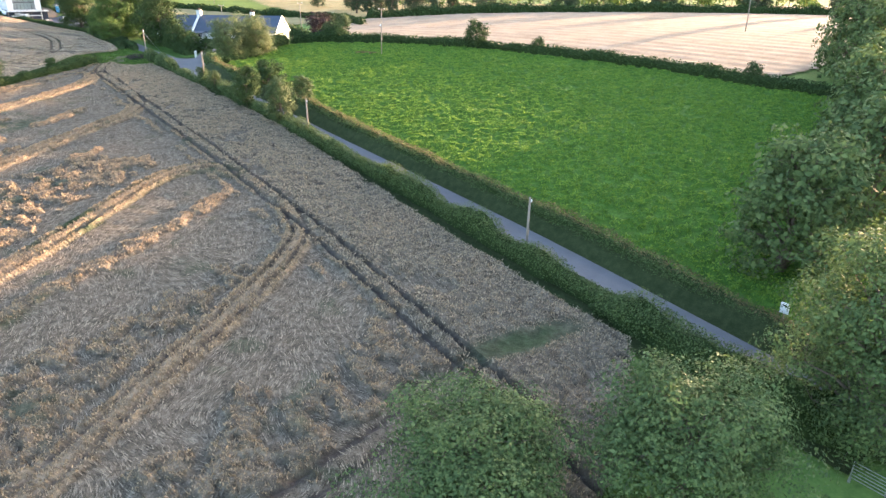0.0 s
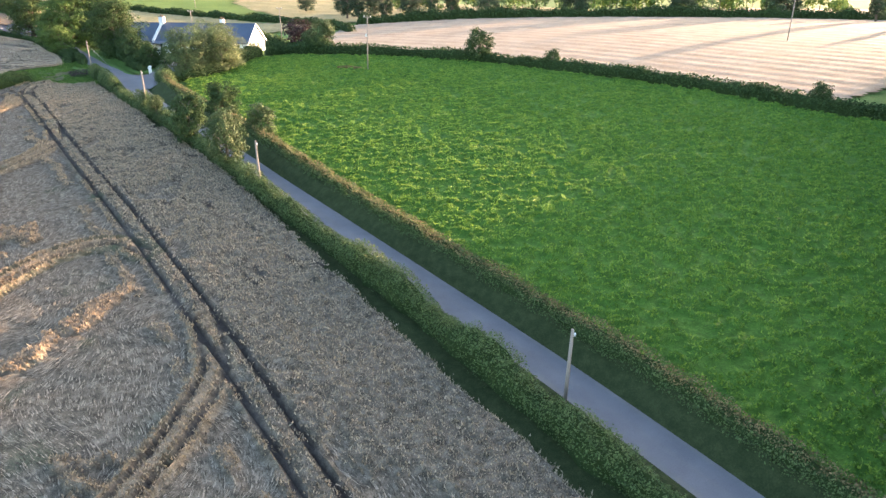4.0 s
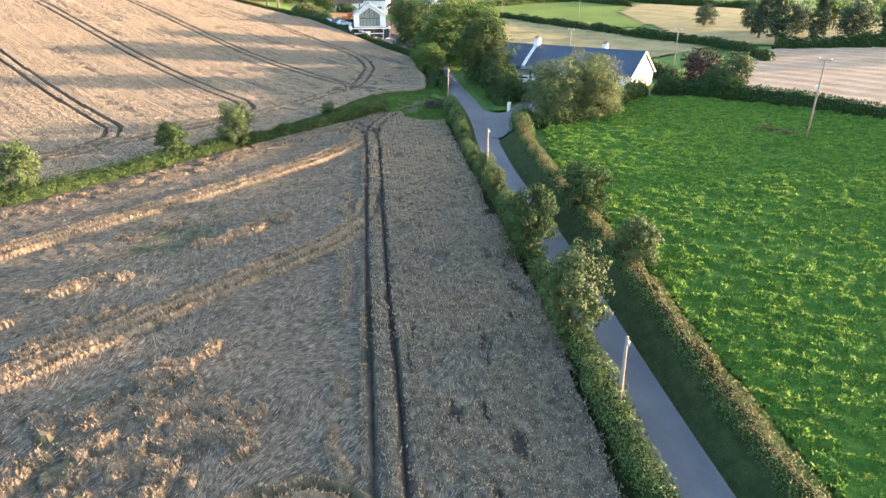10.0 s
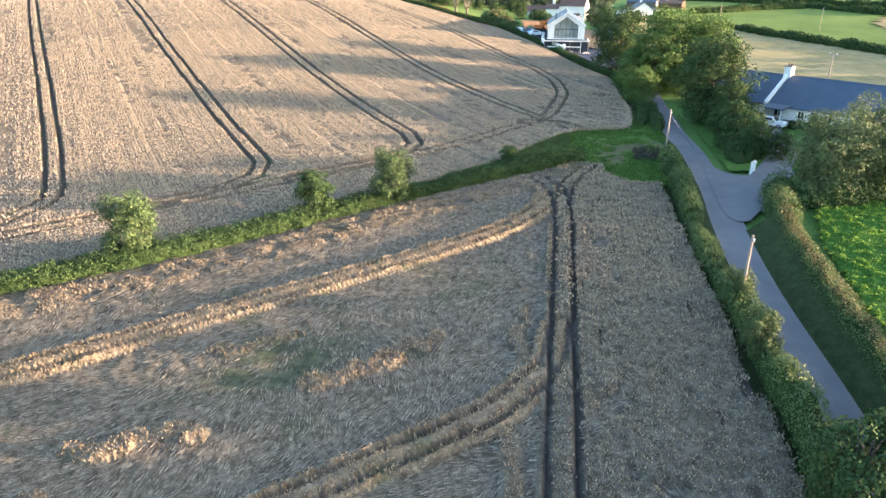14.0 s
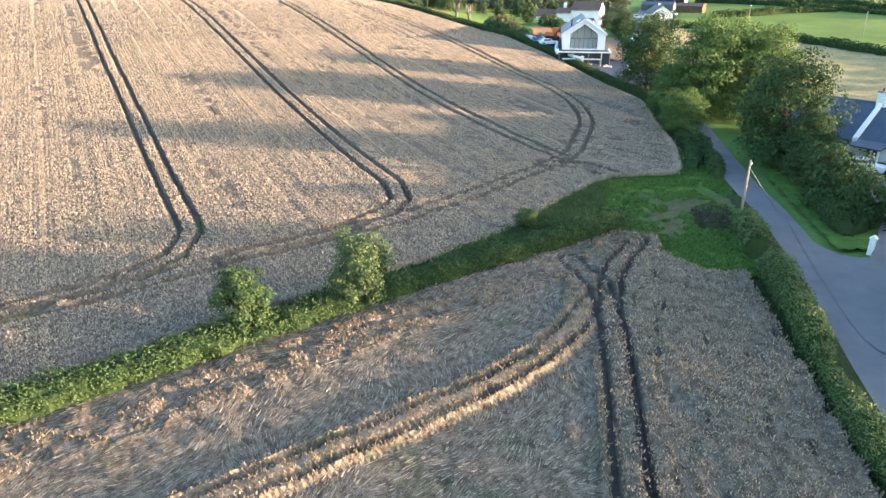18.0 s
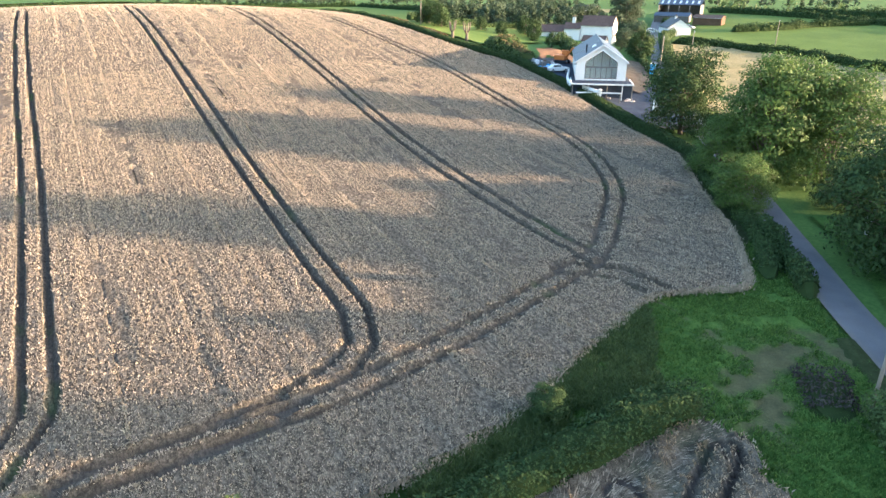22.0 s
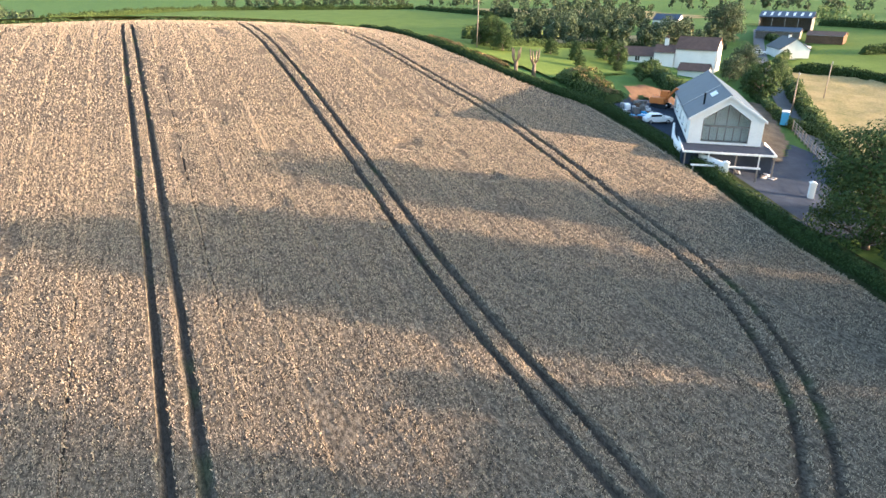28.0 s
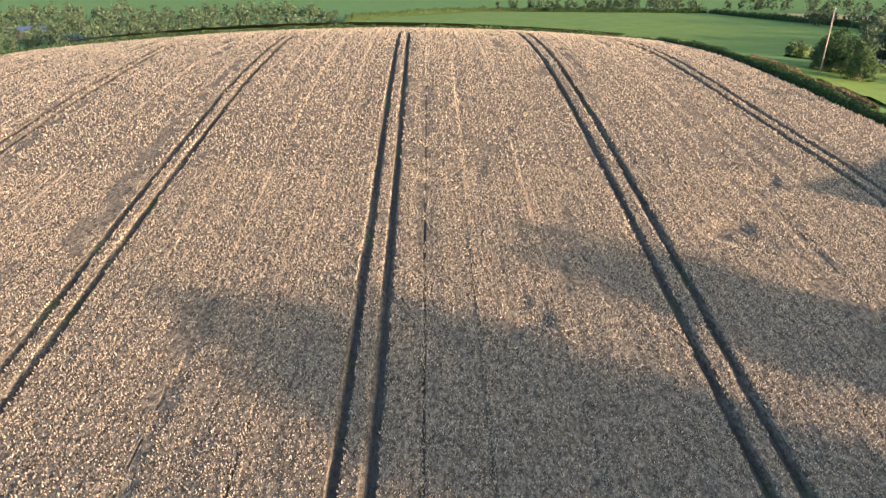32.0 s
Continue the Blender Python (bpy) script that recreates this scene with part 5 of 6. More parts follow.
# the bungalow and the farm sheds
bungalow = gable_house("bungalow", "white bungalow with a dark slate roof", base(-255.5, 255.0, 150, 16.9), 11.5, 7.4, 2.7, 5.2, SLATE_DARK)
for wx in (-3.0, 0.6, 3.6):
    window(bungalow, -wx, 0.9, 1.5, 1.15, -3.5, 2, 180)
window(bungalow, -1.5, 0.9, 1.2, 1.15, -5.25, 2, -90), window(bungalow, 1.6, 0.9, 1.2, 1.15, -5.25, 2, -90)
chimney(bungalow, 0, 0, 4.4, 6.0)
shed = thing("farm_shed", "dark open-fronted steel farm shed with roof lights", "shed", at=base(-298, 300, 35) @ Matrix.Diagonal((0.82, 0.9, 0.9, 1)))
part("back_wall", box(-10, 5, -2, 10, 5.2, 5.5), STONE, shed)
for sx in (-10, 9.8):
    part("side_wall", box(sx, -5, -2, sx + 0.2, 4.98, 5.4), STONE, shed)
for sx in (-10, -5, 0, 5, 10):
    part("post", box(sx - 0.12, -5.24, -2, sx + 0.12, -5.0, 5.2), METAL, shed)
for s in (-1, 1):
    r = part("roof", turned(prism([(0, 7.4), (5.6 * s, 5.4), (5.6 * s, 5.52), (0, 7.52)], -10.4, 10.4), 90), SLATE, shed)
    for k in range(-3, 4):
        part("roof_light", turned(prism([(1.2 * s, 7.1), (4.2 * s, 6.03), (4.2 * s, 6.07), (1.2 * s, 7.14)], k * 2.9 - 0.45, k * 2.9 + 0.45), 90), PLASTIC_WHITE, r)
ORANGE = surface("orange_paint", [(0.42, 0.13, 0.03), (0.55, 0.20, 0.05)], 0.8, 0.6)
gable_house("blue_roofed_shed", "long low shed with a faded blue roof", base(-285, 283, 35), 13, 5, 2.2, 3.2, SLATE, STONE, category="shed")
gable_house("brick_shed", "low pinkish brick farm shed", base(-268, 284, 30), 10, 6, 2.4, 3.2, TILE_RED, EARTH, category="shed")

# ---- yard things ----
def car(label, at, paint):
    c = thing("car", label, "car", at=at)
    body = bmesh.new()
    prism([(-2.1, 0.3), (2.1, 0.3), (2.15, 0.75), (1.95, 0.92), (0.95, 1.0), (-1.75, 1.0), (-2.12, 0.85)], -0.86, 0.86, body)
    bmesh.ops.bevel(body, geom=list(body.edges), offset=0.06, segments=2, affect="EDGES")
    part("body", body, paint, c)
    cab = bmesh.new()
    prism([(-1.7, 1.0), (0.95, 1.0), (0.3, 1.46), (-1.25, 1.48)], -0.74, 0.74, cab)
    bmesh.ops.bevel(cab, geom=list(cab.edges), offset=0.07, segments=2, affect="EDGES")
    part("cabin", cab, paint, c)
    part("windscreen", prism([(0.92, 1.05), (0.40, 1.41), (0.42, 1.43), (0.96, 1.06)], -0.62, 0.62), DARK_PANE, c)
    for s in (-1, 1):
        part("side_window", box(-1.3, s * 0.745 - 0.008, 1.08, 0.35, s * 0.745 + 0.008, 1.38), DARK_PANE, c)
        for wx in (-1.35, 1.35):
            w = part("wheel", tube([(wx, s * 0.68, 0.32), (wx, s * 0.9, 0.32)], [0.32, 0.32], 14), DARK_PANE, c)
            part("rim", tube([(wx, s * 0.901, 0.32), (wx, s * 0.92, 0.32)], [0.2, 0.18], 10), METAL, w)
        part("headlight", box(2.02, s * 0.6 - 0.16, 0.68, 2.16, s * 0.6 + 0.16, 0.82), PLASTIC_WHITE, c)
    return c


PAINT = surface("white_car_paint", [(0.70, 0.71, 0.72), (0.78, 0.78, 0.79)], 2, 0.25)
SILVER = surface("silver_car_paint", [(0.30, 0.31, 0.33), (0.36, 0.37, 0.39)], 2, 0.3, metal=0.4)
car("white hatchback parked in the yard", base(-198.2, 166.8, 75), PAINT)
car("pale car parked before the cottage", base(-109.5, 148.0, 20), PAINT)
car("grey car parked beside the farm sheds", base(-262, 268, 10), SILVER)
car("white car beside the bungalow", base(-258.5, 248, 60), PAINT)

digger = thing("excavator", "small orange excavator standing on red earth", "excavator", at=base(-206.0, 173.6, 30))
for s in (-1, 1):
    tr = bmesh.new()
    prism([(-1.4, 0.1), (-1.2, -0.02), (1.2, -0.02), (1.4, 0.1), (1.4, 0.55), (1.2, 0.7), (-1.2, 0.7), (-1.4, 0.55)], s * 0.95 - 0.25, s * 0.95 + 0.25, tr)
    part("track", tr, DARK_PANE, digger)
part("body", box(-1.6, -1.1, 0.72, 0.8, 1.1, 1.7, bevel=0.1), ORANGE, digger)
cabin = part("cabin", box(-0.4, 0.15, 1.7, 0.95, 1.1, 2.7, bevel=0.08), ORANGE, digger)
part("window", box(-0.2, 1.102, 1.85, 0.8, 1.115, 2.55), DARK_PANE, cabin)
part("boom", tube([(0.8, -0.3, 1.4), (2.3, -0.3, 3.3), (3.6, -0.3, 3.0)], [0.2, 0.22, 0.15], 6), ORANGE, digger)
part("arm", tube([(3.5, -0.3, 3.1), (4.0, -0.3, 1.2)], [0.14, 0.1], 6), ORANGE, digger)
part("bucket", prism([(3.7, 1.2), (4.3, 1.1), (4.2, 0.5), (3.6, 0.3), (3.4, 0.7)], -0.7, 0.1), METAL, digger)

toilet = thing("site_toilet", "bright blue plastic site toilet cabin", "toilet cabin", at=base(-195.6, 189.8, 40))
CABIN = surface("blue_plastic", [(0.03, 0.20, 0.42), (0.05, 0.28, 0.55)], 1, 0.45)
part("cabin", box(-0.55, -0.55, 0.02, 0.55, 0.55, 2.1, bevel=0.04), CABIN, toilet)
part("roof", prism([(-0.6, 2.103), (0.6, 2.103), (0.5, 2.28), (-0.5, 2.28)], -0.6, 0.6), PLASTIC_WHITE, toilet)
part("door", box(-0.4, -0.575, 0.1, 0.4, -0.553, 1.95), CABIN, toilet)

rng = np.random.default_rng(77)
for k in range(26):
    ox, oy = rng.uniform(-6, 6), rng.uniform(-2.6, 2.6)
    px, py = -203.0 + ox * 0.72 - oy * 0.3, 166.6 + ox * -0.25 + oy * 1.2
    m = (PLASTIC_WHITE, STONE, CABIN, POLE, EARTH, METAL)[k % 6]
    kind = ("pallet", "bag", "crate", "timber", "block_stack", "drum")[k % 6]
    t = thing(kind, {"pallet": "pale wrapped pallet of building material", "bag": "grey bulk bag of building sand", "crate": "small blue plastic storage crate", "timber": "stack of timber boards", "block_stack": "stack of brown blocks", "drum": "upright grey metal oil drum"}[kind], kind.replace("_", " "), "builders' materials", at=base(px, py, rng.uniform(0, 180)))
    if kind == "drum":
        part("shell", tube([(0, 0, 0.02), (0, 0, 0.3), (0, 0, 0.6), (0, 0, 0.9)], [0.29, 0.3, 0.3, 0.29], 12), m, t)
    elif kind == "timber":
        for j in range(5):
            part("board", box(-1.5, -0.5 + j * 0.2, 0.02, 1.5, -0.33 + j * 0.2, 0.14 + 0.05 * (j % 2)), m, t)
    else:
        s = rng.uniform(0.35, 0.6)
        part("body", box(-s, -s * 0.8, 0.02, s, s * 0.8, rng.uniform(0.5, 1.0), bevel=0.05), m, t)
        part("base", box(-s, -s * 0.8, -0.1, s, s * 0.8, 0.018), POLE, t)
for k in range(9):
    px, py = rng.uniform(-182, -175), rng.uniform(162.0, 168.5)
    t = thing("timber", "loose boards lying in the yard", "timber", "boards in the yard", at=base(px, py, rng.uniform(0, 180)))
    for j in range(3):
        part("board", box(-1.0, -0.3 + j * 0.22, 0.08, 1.0, -0.12 + j * 0.22, 0.13 + 0.04 * j), (PLASTIC_WHITE, POLE, METAL)[(k + j) % 3], t)

# fence between the yard and the lane
fence = thing("wire_fence", "pale post and mesh fence along the lane", "fence")
fline = smooth([(-168, 171.0), (-176, 176.8), (-184, 182.6), (-193, 188.9)], 1.6)
for i, (px, py) in enumerate(fline):
    pz = soil(px, py)
    part("post", box(px - 0.05, py - 0.05, pz - 0.3, px + 0.05, py + 0.05, pz + 1.5), POLE, fence)
for h in (0.25, 0.65, 1.05, 1.4):
    part("rail", tube([(px, py, soil(px, py) + h) for px, py in fline], [0.025] * len(fline), 5), METAL, fence)

# ---- poles ----
def pole(x, y, height, label, lean=(0, 0), arm=False, lamp=False, stay=None, sink=0.4):
    p = thing("utility_pole", label, "pole", "utility poles", at=base(x, y, 0))
    top = (lean[0] * height, lean[1] * height, height)
    part("shaft", tube([(0, 0, -sink), (top[0] * 0.5, top[1] * 0.5, height * 0.5), top], [0.125, 0.11, 0.085], 9), POLE, p)
    if arm:
        a = part("crossarm", box(top[0] - 0.75, top[1] - 0.06, height - 0.35, top[0] + 0.75, top[1] + 0.06, height - 0.23), POLE, p)
        for s in (-0.65, 0, 0.65):
            part("insulator", tube([(top[0] + s, top[1], height - 0.229), (top[0] + s, top[1], height - 0.1), (top[0] + s, top[1], height - 0.02)], [0.05, 0.07, 0.03], 7), PLASTIC_WHITE, a)
    else:
        part("insulator", tube([(top[0] + 0.14, top[1], height - 0.4), (top[0] + 0.14, top[1], height - 0.28), (top[0] + 0.14, top[1], height - 0.2)], [0.04, 0.07, 0.03], 7), PLASTIC_WHITE, p)
        part("bracket", box(top[0] - 0.05, top[1] - 0.03, height - 0.46, top[0] + 0.2, top[1] + 0.03, height - 0.405), METAL, p)
    if lamp:
        part("transformer", box(top[0] - 0.45, top[1] - 0.2, height * 0.62, top[0] - 0.12, top[1] + 0.2, height * 0.62 + 0.4, bevel=0.04), PLASTIC_WHITE, p)
    if stay:
        part("stay_wire", tube([(top[0], top[1], height * 0.9), (stay[0], stay[1], -0.2)], [0.02, 0.02], 4), METAL, p)
    return p


pole(-73.9, 100.2, 6.2, "slim pale timber pole beside the lane")
pole(-42.2, 78.0, 5.4, "short timber pole standing in the hedge")
pole(-105.0, 123.2, 6.2, "weathered timber pole with a stay at the field gateway", stay=(-0.9, 6.6))
pole(-8.2, 54.6, 5.0, "old pole wrapped with a climbing plant", (0.02, 0.01), False, False, None, 0.4)
pole(-54.8, 137.0, 9.6, "tall leaning timber pole in the meadow", (0.01, 0.06), True, True)
pole(-252.5, 161.0, 10.5, "tall grey pole at the edge of a lawn", (0.0, 0.02))
pole(-200.6, 196.8, 7.2, "timber pole beside the lane hedge")
pole(-210.5, 216.2, 7.0, "timber pole at the edge of dry pasture", (0.02, 0))
pole(-97, 180, 8.0, "double-armed pole behind the cottage", (0, 0), True)
pole(-118, 172, 8.0, "double-armed pole behind the cottage", (0, 0), True)
pole(-222, 262, 7.0, "distant timber pole in green pasture")
pole(-190, 272, 7.0, "distant timber pole in green pasture")
pole(25, 190, 9, "distant pole on the stubble field", (0, 0), True)

# ---- gardens, drive and far country ----
ribbon("drive", smooth([(-92.0, 124.6), (-94.0, 128.5), (-96.3, 133), (-99.3, 137.8), (-103.8, 141.6), (-108.5, 146.5), (-110.5, 149.5)], 1.2), [(o, 0.05) for o in (-1.7, -0.8, 0, 0.8, 1.7)], ASPHALT, "narrow curving tarmac drive to the cottage", "drive", lambda v, rows, n: {"dirt": layers(v[:, 0], v[:, 1], 1.5, 5) * 0.4}, 0.05)
MOUTH = smooth([(-103.6, 127.9), (-99.6, 125.6), (-96.9, 124.9), (-95.2, 125.6), (-94.6, 127.6), (-95.6, 130.6), (-93.0, 131.4), (-91.2, 127.6), (-89.6, 124.6), (-87.6, 121.4), (-86.4, 117.6), (-85.4, 114.6), (-87.6, 114.4), (-95, 120.2)], 0.6)
sheet("drive_mouth", MOUTH, 0.16, ASPHALT, "tarmac mouth of the drive beside the lane", 0.10, 0, None, "drive", lambda x, y: {"dirt": layers(x, y, 1.5, 5) * 0.15})
sheet("cottage_lawn", [(-97.2, 125.8), (-95.2, 129), (-97.2, 133.5), (-101, 138.2), (-105, 141.4), (-110, 147), (-121, 152), (-128, 149), (-119, 142.8), (-112.8, 136.8), (-106, 132.0)], 0.5, GATEWAY, "cut garden lawn beside the drive", 0.08, 0, lambda x, y: (layers(x, y, 0.8, 98) - 0.5) * 0.1, "lawn", lambda x, y: {"dirt": x * 0})
sheet("cottage_garden", [(-95, 134), (-92, 129.2), (-88, 125.5), (-83, 133), (-85, 147), (-88, 152), (-106, 150.5), (-106.6, 147), (-102.5, 143), (-98, 139.2)], 0.5, GATEWAY, "garden grass before the cottage", 0.07, 0, lambda x, y: (layers(x, y, 0.8, 99) - 0.5) * 0.15, "lawn", lambda x, y: {"dirt": x * 0})
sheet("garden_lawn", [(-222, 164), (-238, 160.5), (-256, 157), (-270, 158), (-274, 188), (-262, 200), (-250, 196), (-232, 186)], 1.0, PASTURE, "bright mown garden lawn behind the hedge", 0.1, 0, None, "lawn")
sheet("pale_field", [(-272, 176), (-268, 200), (-275, 235), (-330, 262), (-345, 225), (-300, 180)], 3, DRY, "strip of pale dry grass", 0.1, 0, None, "pasture")
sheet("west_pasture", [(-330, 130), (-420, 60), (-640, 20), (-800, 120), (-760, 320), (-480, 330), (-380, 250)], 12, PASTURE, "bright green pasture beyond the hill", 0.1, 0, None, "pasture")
sheet("pale_track", [(-298, 10), (-300, 60), (-301, 110), (-300, 140), (-315, 142), (-318, 110), (-318, 60), (-316, 0)], 3, STUBBLE, "pale strip of stubble behind the brow", 0.1, 0, lambda x, y: x * 0 + 1.5, "stubble field", lambda x, y: {"straw": x * 0 + 0.5})
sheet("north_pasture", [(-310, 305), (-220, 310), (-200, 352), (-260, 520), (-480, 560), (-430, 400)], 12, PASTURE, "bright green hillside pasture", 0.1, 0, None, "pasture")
sheet("gold_field", [(-90, 250), (-40, 275), (-10, 330), (-60, 400), (-140, 360)], 6, DRY, "distant golden meadow", 0.1, 0, None, "pasture")
sheet("gold_field_west", [(-520, 345), (-640, 340), (-760, 380), (-700, 520), (-520, 480)], 14, DRY, "distant pale field", 0.1, 0, None, "pasture")

post = thing("gate_post", "white painted stone gate post at the drive", "gate post", at=base(-95.6, 127.6, 20))
part("shaft", box(-0.22, -0.22, -0.3, 0.22, 0.22, 1.15, bevel=0.03), RENDERED, post)
part("cap", prism([(-0.3, 1.153), (0.3, 1.153), (0, 1.4)], -0.3, 0.3), RENDERED, post)
hedge([(-89.4, 125.6), (-88.5, 122.4), (-86.2, 119.6), (-82.0, 115.9)], 2.5, 2.0, "rounded leafy hedge at the corner of the drive", 18, 0.13, 520, LEAF, wild=0.3)
hedge([(-98.4, 128.9), (-102.4, 131.9), (-107, 135.2)], 2.2, 2.0, "clipped box hedge beside the drive mouth", 31, 0.16, 420, LEAF_DARK, wild=0.1)
hedge([(-98.6, 129.6), (-99.4, 132.2), (-101.5, 135.4)], 2.0, 1.9, "clipped garden hedge corner", 32, 0.16, 420, LEAF_DARK, wild=0.1)
hedge([(-86.3, 121), (-83.6, 126), (-82.6, 133), (-84.6, 142), (-85, 150)], 2.2, 2.4, "rough hedge between garden and meadow", 33, 0.22, 220, LEAF, wild=0.5)
hedge([(-86, 153), (-80, 155.5), (-72, 156)], 4.5, 3.6, "thick dark shrubs at the meadow corner", 34, 0.3, 300, LEAF_DARK, wild=0.5)
hedge([(-104, 136.6), (-109, 138.6), (-114, 141.5)], 3.0, 3.0, "tall garden shrubs along the lane", 35, 0.24, 420, LEAF_DARK, wild=0.5)
hedge([(-98.6, 118.4), (-101.6, 120.9), (-104.8, 123.4)], 2.2, 1.8, "bramble clump by the field gateway", 36, 0.2, 260, LEAF, wild=0.4)
hedge([(-115.5, 132.2), (-119, 135.0), (-123, 137.9), (-128, 141.4)], 1.8, 1.7, "leafy hedge between gateway and lane", 57, 0.24, 200, LEAF_DARK, wild=0.4)
hedge([(-104.8, 120.2), (-106.8, 121.9), (-108.9, 123.9)], 3.6, 0.8, "low dark heap of old cuttings and earth", 37, 0.18, 320, TWIGS, wild=0.4, name="brush_heap")
hedge([(-62.5, 137.5), (-59, 138.2), (-55.4, 137.6)], 1.4, 0.5, "low mound of dry earth and nettles", 39, 0.2, 150, LEAF_TAN, wild=0.4, name="weedy_mound")
hedge([(-169, 176.2), (-184, 187.2), (-196, 196), (-219, 216), (-244, 239.5)], 2.4, 2.5, "trimmed hedge on the far side of the lane", 40, 0.32, 110, LEAF)
hedge([(-186, 189.6), (-199, 192.0), (-222, 209), (-236, 222)], 1.6, 1.4, "low hedge along the upper lane", 41, 0.32, 90, LEAF)
hedge([(-208, 182), (-216, 184), (-228, 190), (-236, 194)], 2.6, 2.6, "leafy garden hedge behind the new house", 42, 0.34, 130, LEAF)
hedge([(-208, 166.6), (-213, 166.0), (-218, 166.5), (-224, 166.5)], 6.5, 2.8, "overgrown bank of scrub", 43, 0.32, 280, LEAF, LEAF_TAN, 0.6)
hedge([(-229, 157.2), (-240, 156.0), (-254, 154.2), (-262, 153.4)], 1.8, 1.0, "strip of tall dry grass beside the lawn", 44, 0.3, 160, LEAF_TAN, wild=0.5, name="dry_grass_strip")
hedge([(-236, 235), (-226, 244), (-215, 247.5), (-208, 252), (-197, 250), (-188, 250), (-160, 245), (-130, 236), (-110, 226), (-86, 200)], 2.6, 2.0, "dark hedge between dry pastures", 45, 0.5, 60, LEAF_DARK)
hedge([(-246, 243), (-262, 262), (-300, 290)], 2.4, 1.8, "hedge beside the farm lane", 46, 0.4, 60, LEAF)
hedge([(-248, 273), (-242, 292), (-241, 305), (-234, 324)], 2.6, 2.4, "hedge below the green pasture", 47, 0.4, 60, LEAF_DARK)
hedge([(-300, 372), (-214, 354), (-150, 385)], 3, 3, "hedge across the far hillside", 48, 0.6, 40, LEAF_DARK)
hedge([(-310, 330), (-260, 330), (-200, 325)], 3, 2.4, "hedge across the green hillside", 49, 0.6, 40, LEAF_DARK)
hedge([(-121, 149.0), (-112, 149.6), (-103, 150.4), (-95.5, 150.8)], 1.6, 1.5, "low garden shrubs before the cottage wall", 58, 0.22, 180, LEAF_DARK, wild=0.6)
hedge([(-110, 190), (-100, 172), (-88, 166)], 3, 2.4, "hedge behind the cottage garden", 50, 0.36, 90, LEAF)
hedge([(-96, 226), (-61, 248), (-6, 264), (40, 274), (175, 292)], 3.5, 3, "overgrown hedge behind the stubble", 51, 0.5, 60, LEAF_DARK)
hedge([(-262, 172), (-270, 200), (-280, 236)], 2.2, 1.7, "hedge behind the lawn", 52, 0.4, 60, LEAF_DARK)
hedge([(-300, 178), (-345, 226), (-335, 262)], 3, 3, "hedge beyond the pale strip", 53, 0.5, 50, LEAF)
hedge([(-330, 128), (-420, 58), (-640, 18)], 4, 3, "far hedge across the valley", 54, 0.8, 25, LEAF_DARK)
hedge([(-380, 252), (-480, 332), (-760, 322)], 4, 3.4, "far hedge across the valley", 55, 0.8, 25, LEAF_DARK)
hedge([(-640, 20), (-800, 120), (-760, 320)], 4, 4, "far hedge across the valley", 56, 0.9, 25, LEAF_DARK)

RBUSH = tree("copper-leaved bush beside the cottage", 5.6, 3.6, 60, 0.3, 4500, LEAF_COPPER, 0.05, 18, name="bush")
settle(RBUSH, -80.5, 159.5, 0, 1.15)
plant(RBUSH, -106, 168, 0.6, 1.0)
for bx, by, bs in ((-74.5, 159.5, 1.1), (-77, 157, 0.8)):
    plant(SMALLT, bx, by, bs, bx)
ROUND = tree("rounded bushy tree in a hedge", 6.0, 3.2, 61, 0.27, 6500, LEAF_DARK, 0.06, 18, group="country trees")
settle(ROUND, -36.5, 150.0)
for bx, by, bs in ((-22, 146.5, 0.55), (19.5, 129.0, 0.62), (-210.5, 199.5, 1.15), (-217, 205, 0.9), (-111, 139.0, 0.6), (-100.6, 133.6, 0.8), (-104.8, 135.0, 0.98), (-97.5, 134.4, 0.6), (-243, 180, 0.55), (-235, 176, 0.4), (-250, 178, 0.6), (-239, 188, 0.75), (-246, 190, 0.85), (-225, 184, 0.6), (-250, 166, 0.8), (-256, 168, 1.0), (-262, 168, 1.1), (-267, 170, 0.9), (-258, 164, 0.7), (-233, 184, 0.35)):
    plant(ROUND, bx, by, bs, bx * 1.3)
TALL = tree("tall slender poplar-like tree", 14, 3.0, 62, 0.45, 6500, LEAF_VALLEY, 0.12, 26, group="country trees")
settle(TALL, -100, 238)
for bx, by, bs in ((-92, 242, 0.9), (-78, 250, 0.85), (62, 262, 0.9), (88, 270, 0.8), (-110, 250, 0.95), (-74, 262, 1.0)):
    plant(TALL, bx, by, bs, bx)
OAK = tree("broad mature hedgerow oak", 12, 6.5, 63, 0.44, 9500, LEAF_VALLEY, 0.12, 24, group="country trees")
settle(OAK, -284, 258)
for bx, by, bs in ((-292, 268, 0.9), (-232, 216.5, 0.55), (-226.5, 207.5, 0.42), (-88, 256, 0.8), (-60, 262, 0.8), (-104, 262, 0.7), (-30, 268, 0.9), (5, 275, 0.85), (-270, 226, 0.7), (40, 282, 1.0), (-140, 276, 0.6), (-120, 268, 0.7)):
    plant(OAK, bx, by, bs, bx)

# pollarded trunks in the hedge
for k, (sx, sy) in enumerate(((-226.8, 157.3), (-226.0, 160.6))):
    s = thing("pollarded_stump", "bare lopped tree trunk with cut limbs", "tree stump", "lopped trunks", at=base(sx, sy, k * 70))
    bm = tube([(0, 0, -0.4), (0, 0, 1.2), (0.1, 0, 2.2)], [0.4, 0.36, 0.3], 8)
    for j in range(4):
        a = j * 1.6 + k
        tube([(0, 0, 1.6), (math.cos(a) * 0.7, math.sin(a) * 0.7, 2.8), (math.cos(a) * 0.9, math.sin(a) * 0.9, 4.2 + 0.3 * (j % 2))], [0.2, 0.16, 0.12], 6, bm)
    part("trunk", bm, BARK, s)


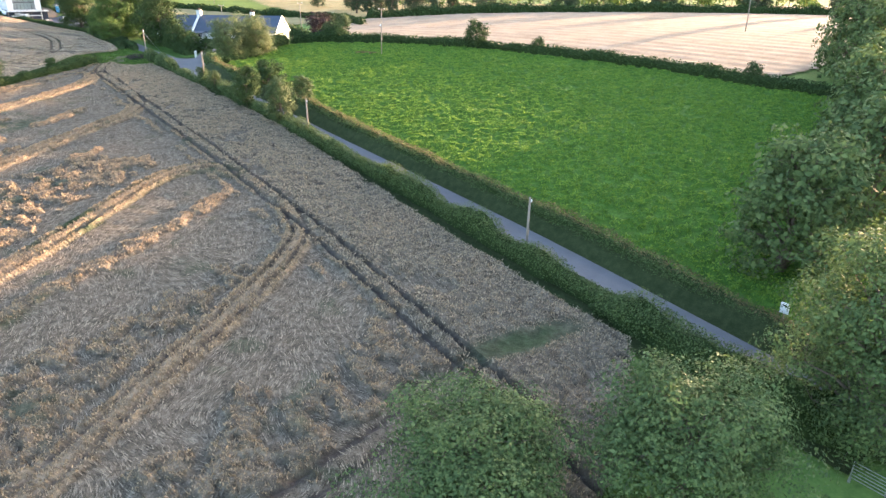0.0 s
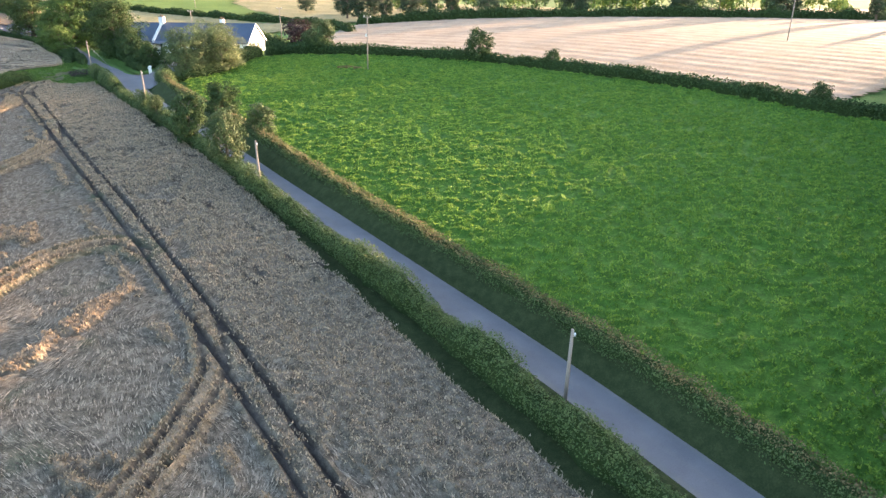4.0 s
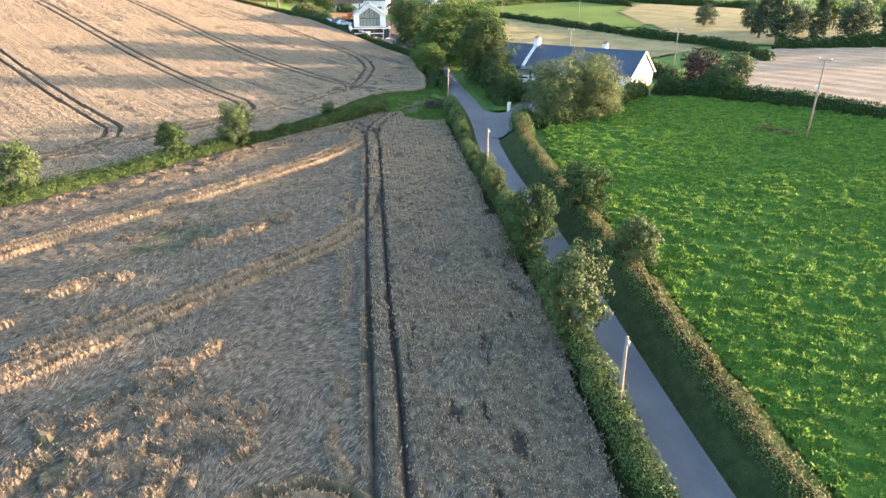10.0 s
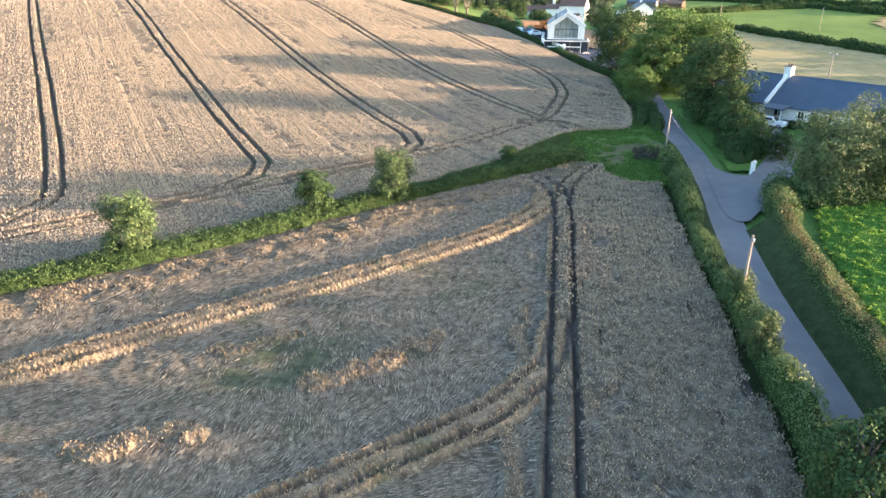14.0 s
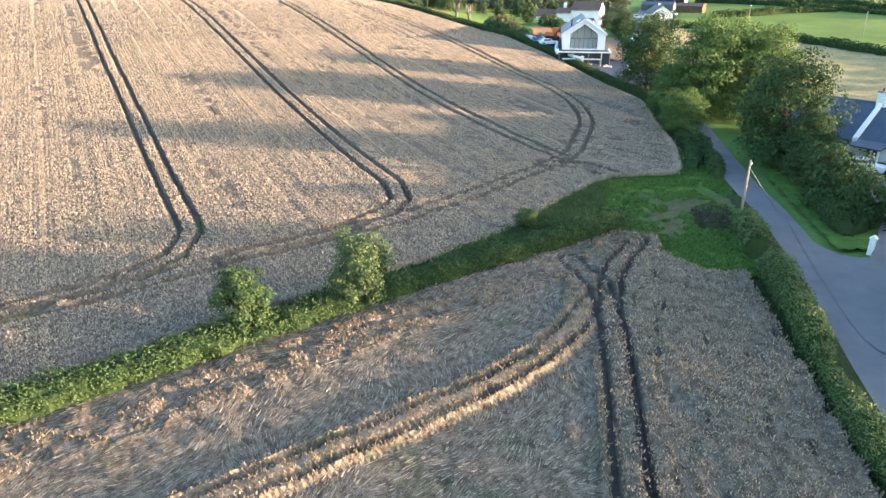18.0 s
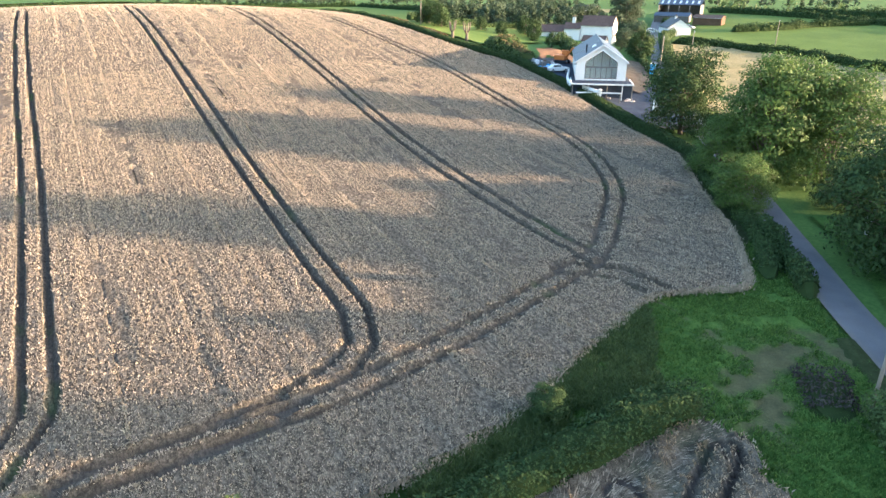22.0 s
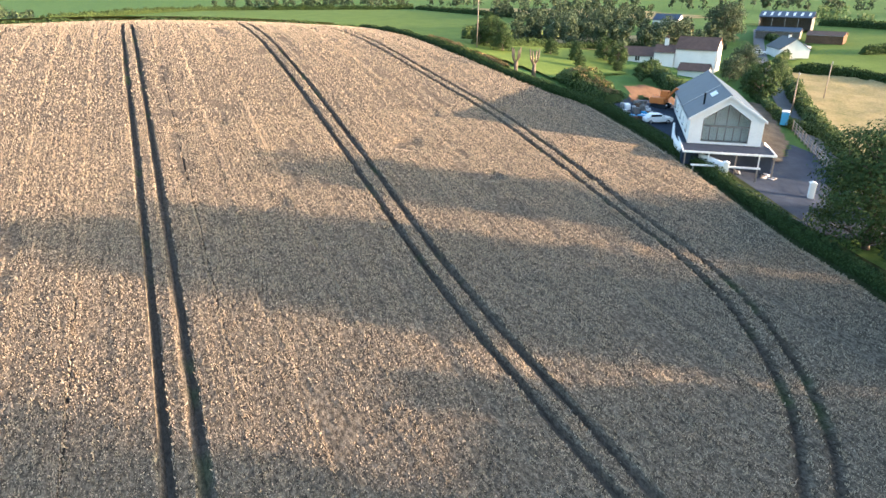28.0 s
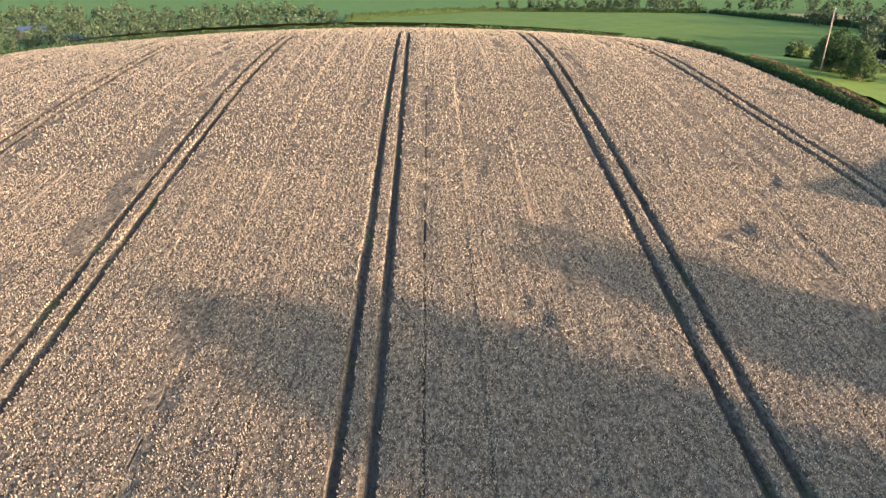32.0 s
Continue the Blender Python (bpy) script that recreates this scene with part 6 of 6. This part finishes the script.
def woods(poly, n, seed, label, tall=(7, 13), leaf=1.1, per=230, leaves=None):
    """Far trees that run together: each a stem and lobes of leaves, joined in one."""
    rng = np.random.default_rng(seed)
    xs, ys = [p[0] for p in poly], [p[1] for p in poly]
    cx, cy = rng.uniform(min(xs), max(xs), n * 6), rng.uniform(min(ys), max(ys), n * 6)
    ok = inside(cx, cy, poly)
    cx, cy = cx[ok][:n], cy[ok][:n]
    h = rng.uniform(tall[0], tall[1], len(cx))
    spots, ways, stems = [], [], []
    for x, y, t in zip(cx, cy, h):
        r = t * rng.uniform(0.3, 0.46)
        g = soil(x, y)
        for k in range(7):
            a, up = rng.uniform(0, 6.283), rng.uniform(0.22, 0.86)
            e = np.array([x + math.cos(a) * r * 0.6 * (1.15 - up), y + math.sin(a) * r * 0.6 * (1.15 - up), g + t * up])
            d = rng.normal(size=(per // 7, 3))
            d /= np.linalg.norm(d, axis=1)[:, None]
            ways.append(d)
            spots.append(e + d * (r * 0.52 * rng.uniform(0.4, 1, (per // 7, 1)) ** 0.4) * (1, 1, 0.85))
        stems.append([(x - 0.2, y, g - 0.5), (x + 0.2, y, g - 0.5), (x + 0.1, y + 0.1, g + t * 0.6), (x - 0.1, y + 0.1, g + t * 0.6)])
    v, q = cards(rng, np.concatenate(spots), leaf, out=np.concatenate(ways), loose=0.8)
    t = thing("woodland", label, "woodland", kind="stuff")
    tagged(part("foliage", mesh_of("foliage", v, q, leaves or LEAF_FAR), None, t), kind="stuff")
    st = np.array(stems).reshape(-1, 3)
    tagged(part("stem", mesh_of("stem", st, np.arange(len(st)).reshape(-1, 4), BARK), None, t), kind="stuff")
    return t


woods([(-345, -200), (-345, 10), (-360, 50), (-440, 60), (-500, -40), (-490, -220)], 260, 201, "dense green wood in the valley beyond the hill", (6, 11), 0.8, 300, LEAF_VALLEY)
woods([(-480, -40), (-430, 60), (-560, 20), (-700, -20), (-700, -220), (-500, -220)], 160, 202, "distant wooded valley", (8, 14), 1.4, 150, LEAF_VALLEY)
woods([(-330, 255), (-350, 228), (-460, 290), (-480, 345), (-400, 330)], 80, 203, "trees and hedges round distant farms", (7, 11), 0.8, 320, LEAF_VALLEY)
woods([(-480, 300), (-620, 330), (-640, 420), (-520, 420)], 70, 204, "far belt of trees", (8, 14), 1.5, 140, LEAF_VALLEY)
woods([(-258, 205), (-300, 190), (-335, 225), (-312, 275), (-262, 240)], 70, 205, "trees behind the white farmhouse", (5, 9), 0.62, 620, LEAF_VALLEY)
woods([(-100, 262), (-20, 280), (80, 288), (200, 300), (200, 318), (70, 312), (-40, 300), (-110, 285)], 75, 206, "belt of trees behind the stubble field", (8, 13), 1.0, 260, LEAF_ASH)
woods([(150, 120), (260, 120), (300, 300), (190, 300)], 60, 207, "woodland east of the stubble", (9, 14), 1.2, 160, LEAF_ASH)
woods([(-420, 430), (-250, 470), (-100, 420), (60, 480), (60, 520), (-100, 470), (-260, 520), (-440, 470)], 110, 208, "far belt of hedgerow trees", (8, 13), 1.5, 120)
woods([(-780, 320), (-760, 420), (-560, 620), (-300, 700), (0, 640), (0, 700), (-300, 780), (-600, 700), (-860, 440)], 150, 209, "far wooded skyline", (9, 15), 2.2, 90, LEAF_VALLEY)
woods([(-800, 130), (-900, 160), (-900, 340), (-770, 320)], 70, 210, "far wooded hillside", (9, 15), 2.0, 90, LEAF_VALLEY)


def far_house(x, y, turn, length, width, wall, ridge, roof=None, tint=None):
    h = gable_house("distant_house", "distant white house with a dark roof among trees", base(x, y, turn), length, width, wall, ridge, roof, tint, "house")
    for wx in (-length * 0.3, 0.0, length * 0.3):
        window(h, wx, 0.9, 1.2, 1.2, -width / 2, 2, 0, None, False)
    return h


far_house(-395, -6, -60, 12, 7, 3.0, 5.2)
far_house(-425, -60, -75, 14, 7, 2.8, 4.8)
far_house(-470, -110, -80, 26, 10, 3.4, 5.4, SLATE, STONE)
far_house(-500, 330, 50, 12, 8, 3.4, 5.8)
far_house(-440, 300, 60, 11, 7, 3.0, 5.4)
far_house(-360, 300, 30, 11, 7, 3.2, 5.4)
far_house(120, 330, 10, 18, 9, 3.4, 6.0)

# ---- the corner by the first trees ----
gate = thing("field_gate", "galvanised five-barred field gate", "gate", at=base(14.6, 31.2, -38))
for gx0 in (-1.7, 0.0, 1.7):
    part("upright", tube([(gx0, 0, 0.1), (gx0, 0, 1.2)], [0.035, 0.035], 7), METAL, gate)
for k in range(6):
    part("bar", tube([(-1.7, 0, 0.15 + k * 0.2), (1.7, 0, 0.15 + k * 0.2)], [0.028, 0.028], 7), METAL, gate)
part("foot", box(-1.76, -0.05, -0.3, -1.64, 0.05, 0.12), METAL, gate)
part("foot", box(1.64, -0.05, -0.3, 1.76, 0.05, 0.12), METAL, gate)
box_post = thing("meter_box", "white cabinet on a post beside the lane", "cabinet", at=base(12.6, 48.9, -35))
part("post", box(-0.06, -0.06, -0.3, 0.06, 0.06, 1.2), POLE, box_post)
cabinet = part("cabinet", box(-0.32, -0.16, 0.5, 0.32, -0.062, 1.35, bevel=0.02), PLASTIC_WHITE, box_post)
part("plate", box(-0.16, -0.17, 1.08, 0.16, -0.162, 1.2), DARK_PANE, cabinet)
